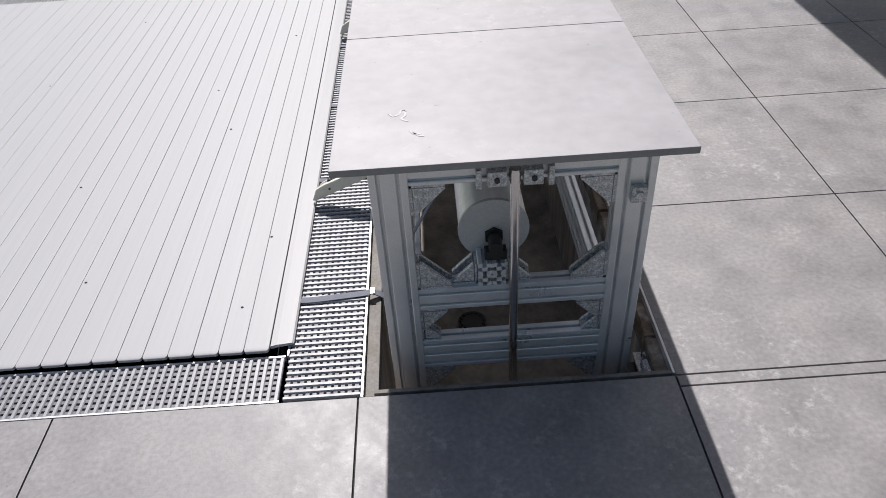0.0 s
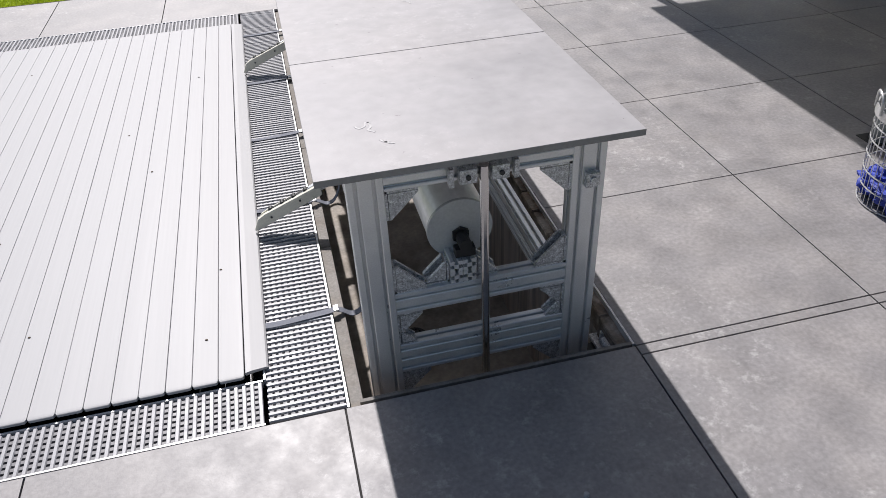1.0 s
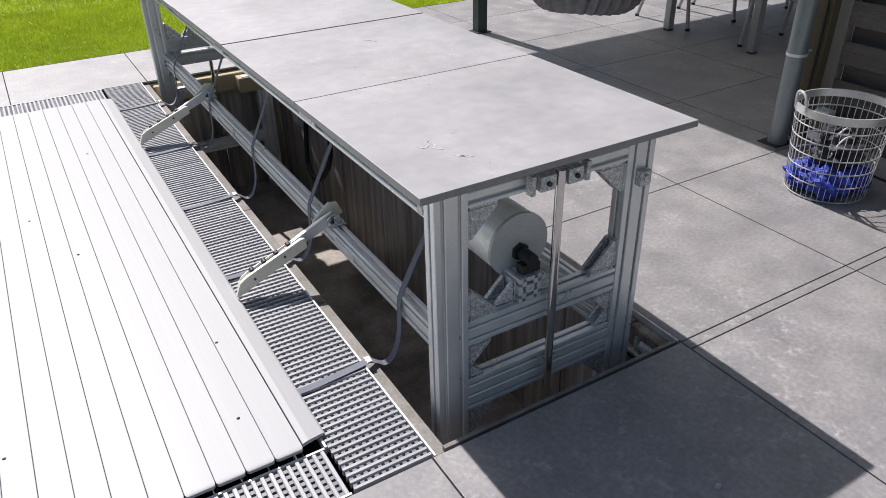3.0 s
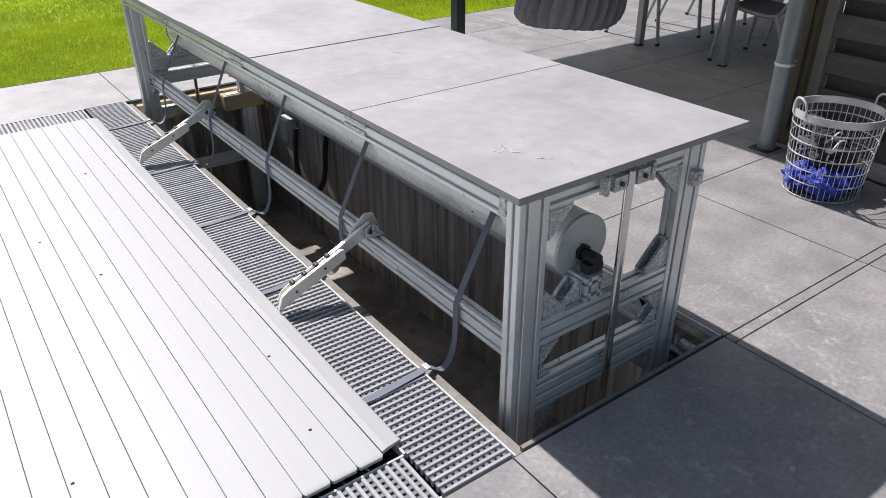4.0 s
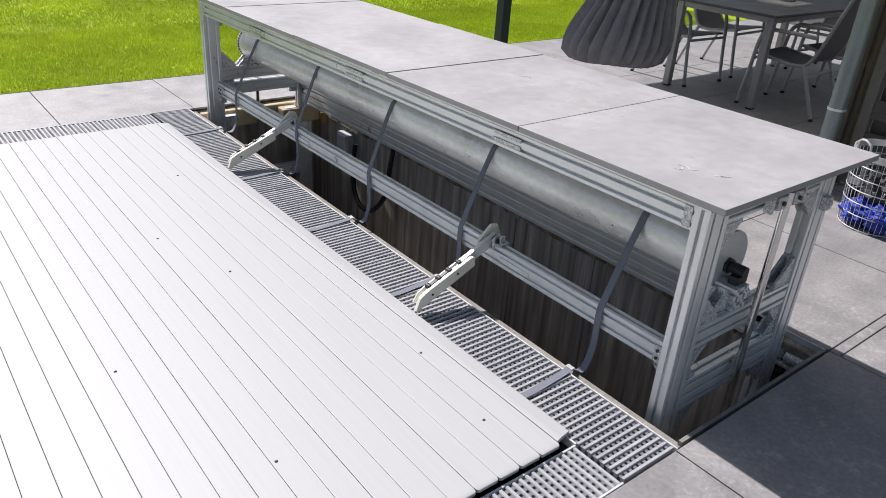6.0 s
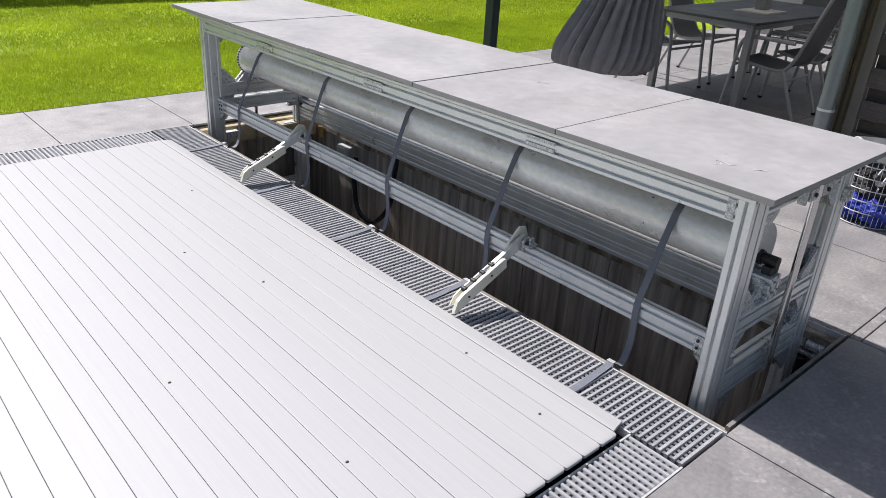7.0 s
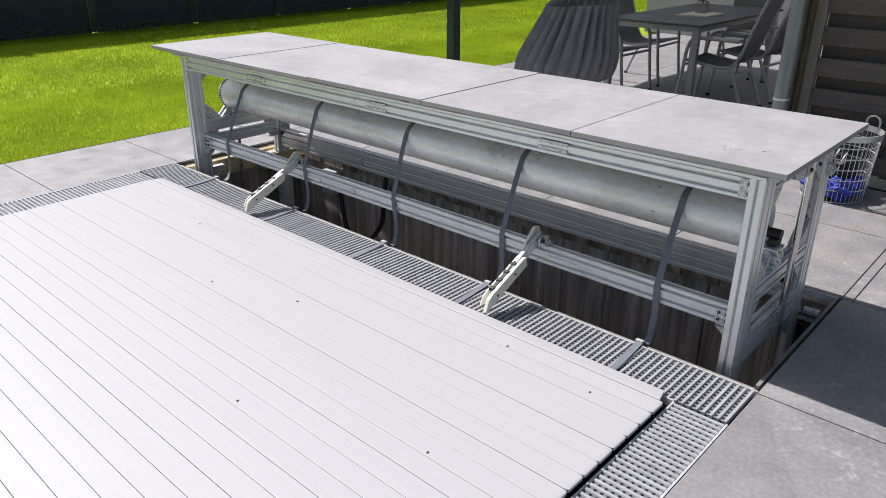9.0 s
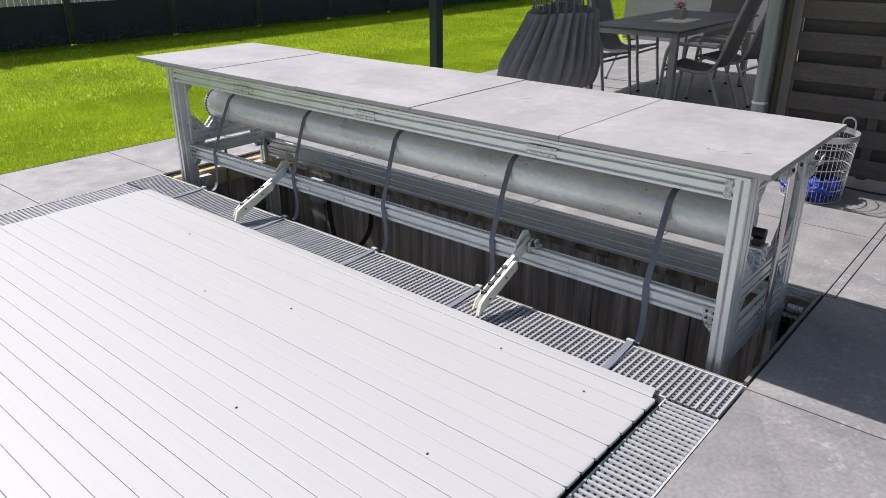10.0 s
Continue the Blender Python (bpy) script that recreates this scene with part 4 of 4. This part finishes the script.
def chair():
    c = thing("garden_chair", "high-backed charcoal sling chair with grey tube frame", "chair", "chairs round the table")
    # faces +y; origin on the floor at its middle
    for s in (-1, 1):
        x = s * 0.27
        fl = part("front_leg", sweep(bmesh.new(), bez([(x, 0.30, 0.0), (x, 0.26, 0.3), (x, 0.23, 0.56), (x, 0.17, 0.635), (x, 0.05, 0.645), (x, -0.22, 0.64)], 6), 0.016, 10), M_CHAIRFRAME, c, smooth=True)
        rl = part("rear_leg", sweep(bmesh.new(), bez([(x * 0.93, -0.34, 0.0), (x * 0.93, -0.25, 0.22), (x * 0.93, -0.16, 0.42)], 6), 0.015, 10), M_CHAIRFRAME, c, smooth=True)
        part("back_tube", sweep(bmesh.new(), bez([(x * 0.88, 0.24, 0.44), (x * 0.88, -0.1, 0.40), (x * 0.88, -0.22, 0.48), (x * 0.88, -0.33, 0.8), (x * 0.88, -0.44, 1.12)], 6), 0.014, 10), M_CHAIRFRAME, c, smooth=True)
        part("foot_cap", cyl(bmesh.new(), (x, 0.30, 0.0), (x, 0.298, 0.02), 0.0185, 10), M_BLACK, fl, "black foot cap")
        part("foot_cap", cyl(bmesh.new(), (x * 0.93, -0.34, 0.0), (x * 0.93, -0.333, 0.02), 0.0175, 10), M_BLACK, rl, "black foot cap")
    part("stretcher", cyl(bmesh.new(), (-0.25, 0.24, 0.40), (0.25, 0.24, 0.40), 0.012, 10), M_CHAIRFRAME, c)
    part("stretcher", cyl(bmesh.new(), (-0.25, -0.20, 0.33), (0.25, -0.20, 0.33), 0.012, 10), M_CHAIRFRAME, c)
    part("top_tube", cyl(bmesh.new(), (-0.24, -0.44, 1.12), (0.24, -0.44, 1.12), 0.014, 10), M_CHAIRFRAME, c)
    path = bez([(0, 0.25, 0.44), (0, 0.05, 0.415), (0, -0.12, 0.405), (0, -0.22, 0.48), (0, -0.28, 0.64), (0, -0.36, 0.9), (0, -0.435, 1.1)], 5)
    part("sling", sweep(bmesh.new(), path, 0, flat=(0.46, 0.006), up=Vector((0, 0.3, 1))), M_SLING, c, smooth=True)
    return c


ch = chair()
ch.matrix_basis = pose(4.40, 2.09, 0, 0, 0, 4)
copy_thing(ch, pose(5.13, 2.06, 0, 0, 0, -3))
copy_thing(ch, pose(4.42, 3.22, 0, 0, 0, 178))
copy_thing(ch, pose(5.18, 3.26, 0, 0, 0, 183))
copy_thing(ch, pose(6.23, 2.66, 0, 0, 0, 92))
news = thing("newspaper", "folded white newspaper lying on the dining table", "newspaper", at=(4.83, 2.54, TZ))
for k in range(3):
    part("sheet", bx(-0.21 + 0.012 * k, 0.21 - 0.008 * k, -0.16, 0.16 - 0.012 * k, 0.004 * k, 0.004 * k + 0.0035), M_PAPER, news)
pot = thing("flower_pot", "small square grey pot with pink flowers", "flower pot", at=(4.90, 2.56, TZ + 0.012))
part("pot_body", bx(-0.05, 0.05, -0.05, 0.05, 0, 0.09, 0.006), M_POT, pot)
rng = random.Random(5)
bm, bl = bmesh.new(), bmesh.new()
for k in range(70):
    a, r, h = rng.uniform(0, 6.28), rng.uniform(0, 0.06), rng.uniform(0.1, 0.16)
    c = Vector((r * math.cos(a), r * math.sin(a), h))
    d1 = Vector((rng.uniform(-1, 1), rng.uniform(-1, 1), rng.uniform(-0.4, 1))).normalized() * 0.014
    d2 = d1.orthogonal().normalized() * 0.009
    b = bm if h > 0.115 else bl
    b.faces.new([b.verts.new(c - d1), b.verts.new(c + d2), b.verts.new(c + d1), b.verts.new(c - d2)])
part("flowers", bm, M_PETAL, pot, "pink petals")
part("leaves", bl, M_LEAF, pot, "green leaves")

# dark garden wall closing the terrace beyond the table
tagged(part("wall_east", bx(9.0, 9.2, -4, 5.3, 0, 2.3), M_WALLDARK), "dark rendered wall behind the terrace", "wall", kind="structure")
tagged(part("wall_south", bx(2.95, 9.0, -4.2, -4.0, 0, 2.3), M_WALLDARK), "dark rendered wall closing the terrace", "wall", kind="structure")

# ---- far garden fence with dark screening ----
FNY = 11.75
fence = thing("garden_fence", "garden fence with dark screening below grey boards", "fence", kind="structure")
rng = random.Random(8)
for k in range(18):
    x = -8 + k * 1.8
    part("fence_post", bx(x - 0.045, x + 0.045, FNY - 0.06, FNY + 0.03, 0, 1.9, 0.004), M_POST, fence)
    part("screen", bx(x + 0.05, x + 1.75, FNY - 0.01, FNY + 0.01, -0.02, 0.62), M_SCREEN, fence, "dark mesh screening")
    for j in range(17):
        bxx = x + 0.05 + j * 0.1
        part("fence_board", bx(bxx, bxx + 0.09, FNY + 0.012, FNY + 0.03, 0.55, 1.8), M_FENCEPANEL, fence)
# low leafy growth at the fence foot
bm = bmesh.new()
rng = random.Random(12)
for k in range(15000):
    x, h = rng.uniform(-8, 24), abs(rng.gauss(0, 0.09))
    c = Vector((x, FNY - 0.1 + rng.uniform(-0.25, 0.05), h + 0.01))
    d1 = Vector((rng.uniform(-1, 1), rng.uniform(-1, 1), rng.uniform(-0.3, 1))).normalized() * rng.uniform(0.010, 0.022)
    d2 = d1.orthogonal().normalized() * 0.009
    bm.faces.new([bm.verts.new(c - d1), bm.verts.new(c + d2), bm.verts.new(c + d1), bm.verts.new(c - d2)])
tagged(part("hedge_growth", bm, M_LEAF), "low dark leafy growth along the fence foot", "plants", kind="stuff")

# ---- lawn ----
tagged(part("lawn_edge", bx(-9, 9.5, LAWN_Y - 0.008, LAWN_Y + 0.03, -0.02, -0.006), M_SOIL), "dark earth edge between pavement and lawn", "lawn edge", kind="structure")
g = np.random.default_rng(7)


def blades(n, x0, x1, y0, y1, h0, h1, w):
    x, y = g.uniform(x0, x1, n), g.uniform(y0, y1, n)
    a = g.uniform(0, 2 * np.pi, n)
    h = g.uniform(h0, h1, n)
    dx, dy = np.cos(a) * w, np.sin(a) * w
    lean, la = g.uniform(0.0, 0.8, n) * h, g.uniform(0, 2 * np.pi, n)
    v = np.zeros((n, 3, 3))
    v[:, 0] = np.stack([x - dx, y - dy, np.full(n, -0.024)], 1)
    v[:, 1] = np.stack([x + dx, y + dy, np.full(n, -0.024)], 1)
    v[:, 2] = np.stack([x + np.cos(la) * lean, y + np.sin(la) * lean, h - 0.024], 1)
    return v.reshape(-1, 3)


vs = np.concatenate([blades(260000, -4, 8.5, LAWN_Y + 0.005, 7.2, 0.012, 0.03, 0.003), blades(200000, -4, 14, 7.2, FNY, 0.014, 0.034, 0.006), blades(60000, 9.5, 18, 3, FNY, 0.025, 0.055, 0.008)])
me = bpy.data.meshes.new("grass")
me.from_pydata(vs.tolist(), [], np.arange(len(vs)).reshape(-1, 3).tolist())
me.materials.append(M_GRASS)
tagged(new("grass", me), "short bright green mown grass", "grass", kind="stuff")

# ---- patio tiles ----
patio = thing("pavement", "large grey concrete-look porcelain patio tiles", "pavement", kind="structure")
XJ = [-7.5, -6.58, -5.66, -4.73, -3.80, -2.87, -1.94, -1.0, -0.035, 0.972, 1.90, 2.80, 3.69, 4.572, 5.472, 6.372, 7.272, 8.172, 9.0]
YJ = [-8.1, -7.2, -6.3, -5.4, -4.5, -3.6, -2.73, -1.83, -0.93, -0.012, 0.893, 1.755, 2.60, 3.45, 4.31, 5.01]
XN = [-8.72, -7.84, -6.96, -6.08, -5.20, -4.33, -3.46, -2.59, -1.72, -0.855, 0.02, 0.972]
cache = {}


def tile(x0, x1, y0, y1):
    j = 0.003
    w, h = x1 - x0 - 2 * j, y1 - y0 - 2 * j
    key = (round(w, 3), round(h, 3))
    if key not in cache:
        cache[key] = mesh_of("tile", bx(-w / 2, w / 2, -h / 2, h / 2, -0.02, 0, 0.0012), M_PATIO)
    ob = new("tile", cache[key])
    ob.parent = patio
    ob.location = ((x0 + x1) / 2, (y0 + y1) / 2, 0)


for i in range(len(XJ) - 1):
    for k in range(len(YJ) - 1):
        x0, x1, y0, y1 = XJ[i], XJ[i + 1], YJ[k], YJ[k + 1]
        if x0 > 0.9 and y1 == -0.012:
            # a narrow cut strip beside the pit's end line
            tile(x0, x1, y0, -0.058)
            tile(x0, x1, -0.058, y1)
        elif y1 <= 0 or x0 > 0.9:
            tile(x0, x1, y0, y1)
for i in range(len(XN) - 1):
    tile(XN[i], XN[i + 1], GN1 + 0.004, 5.01)
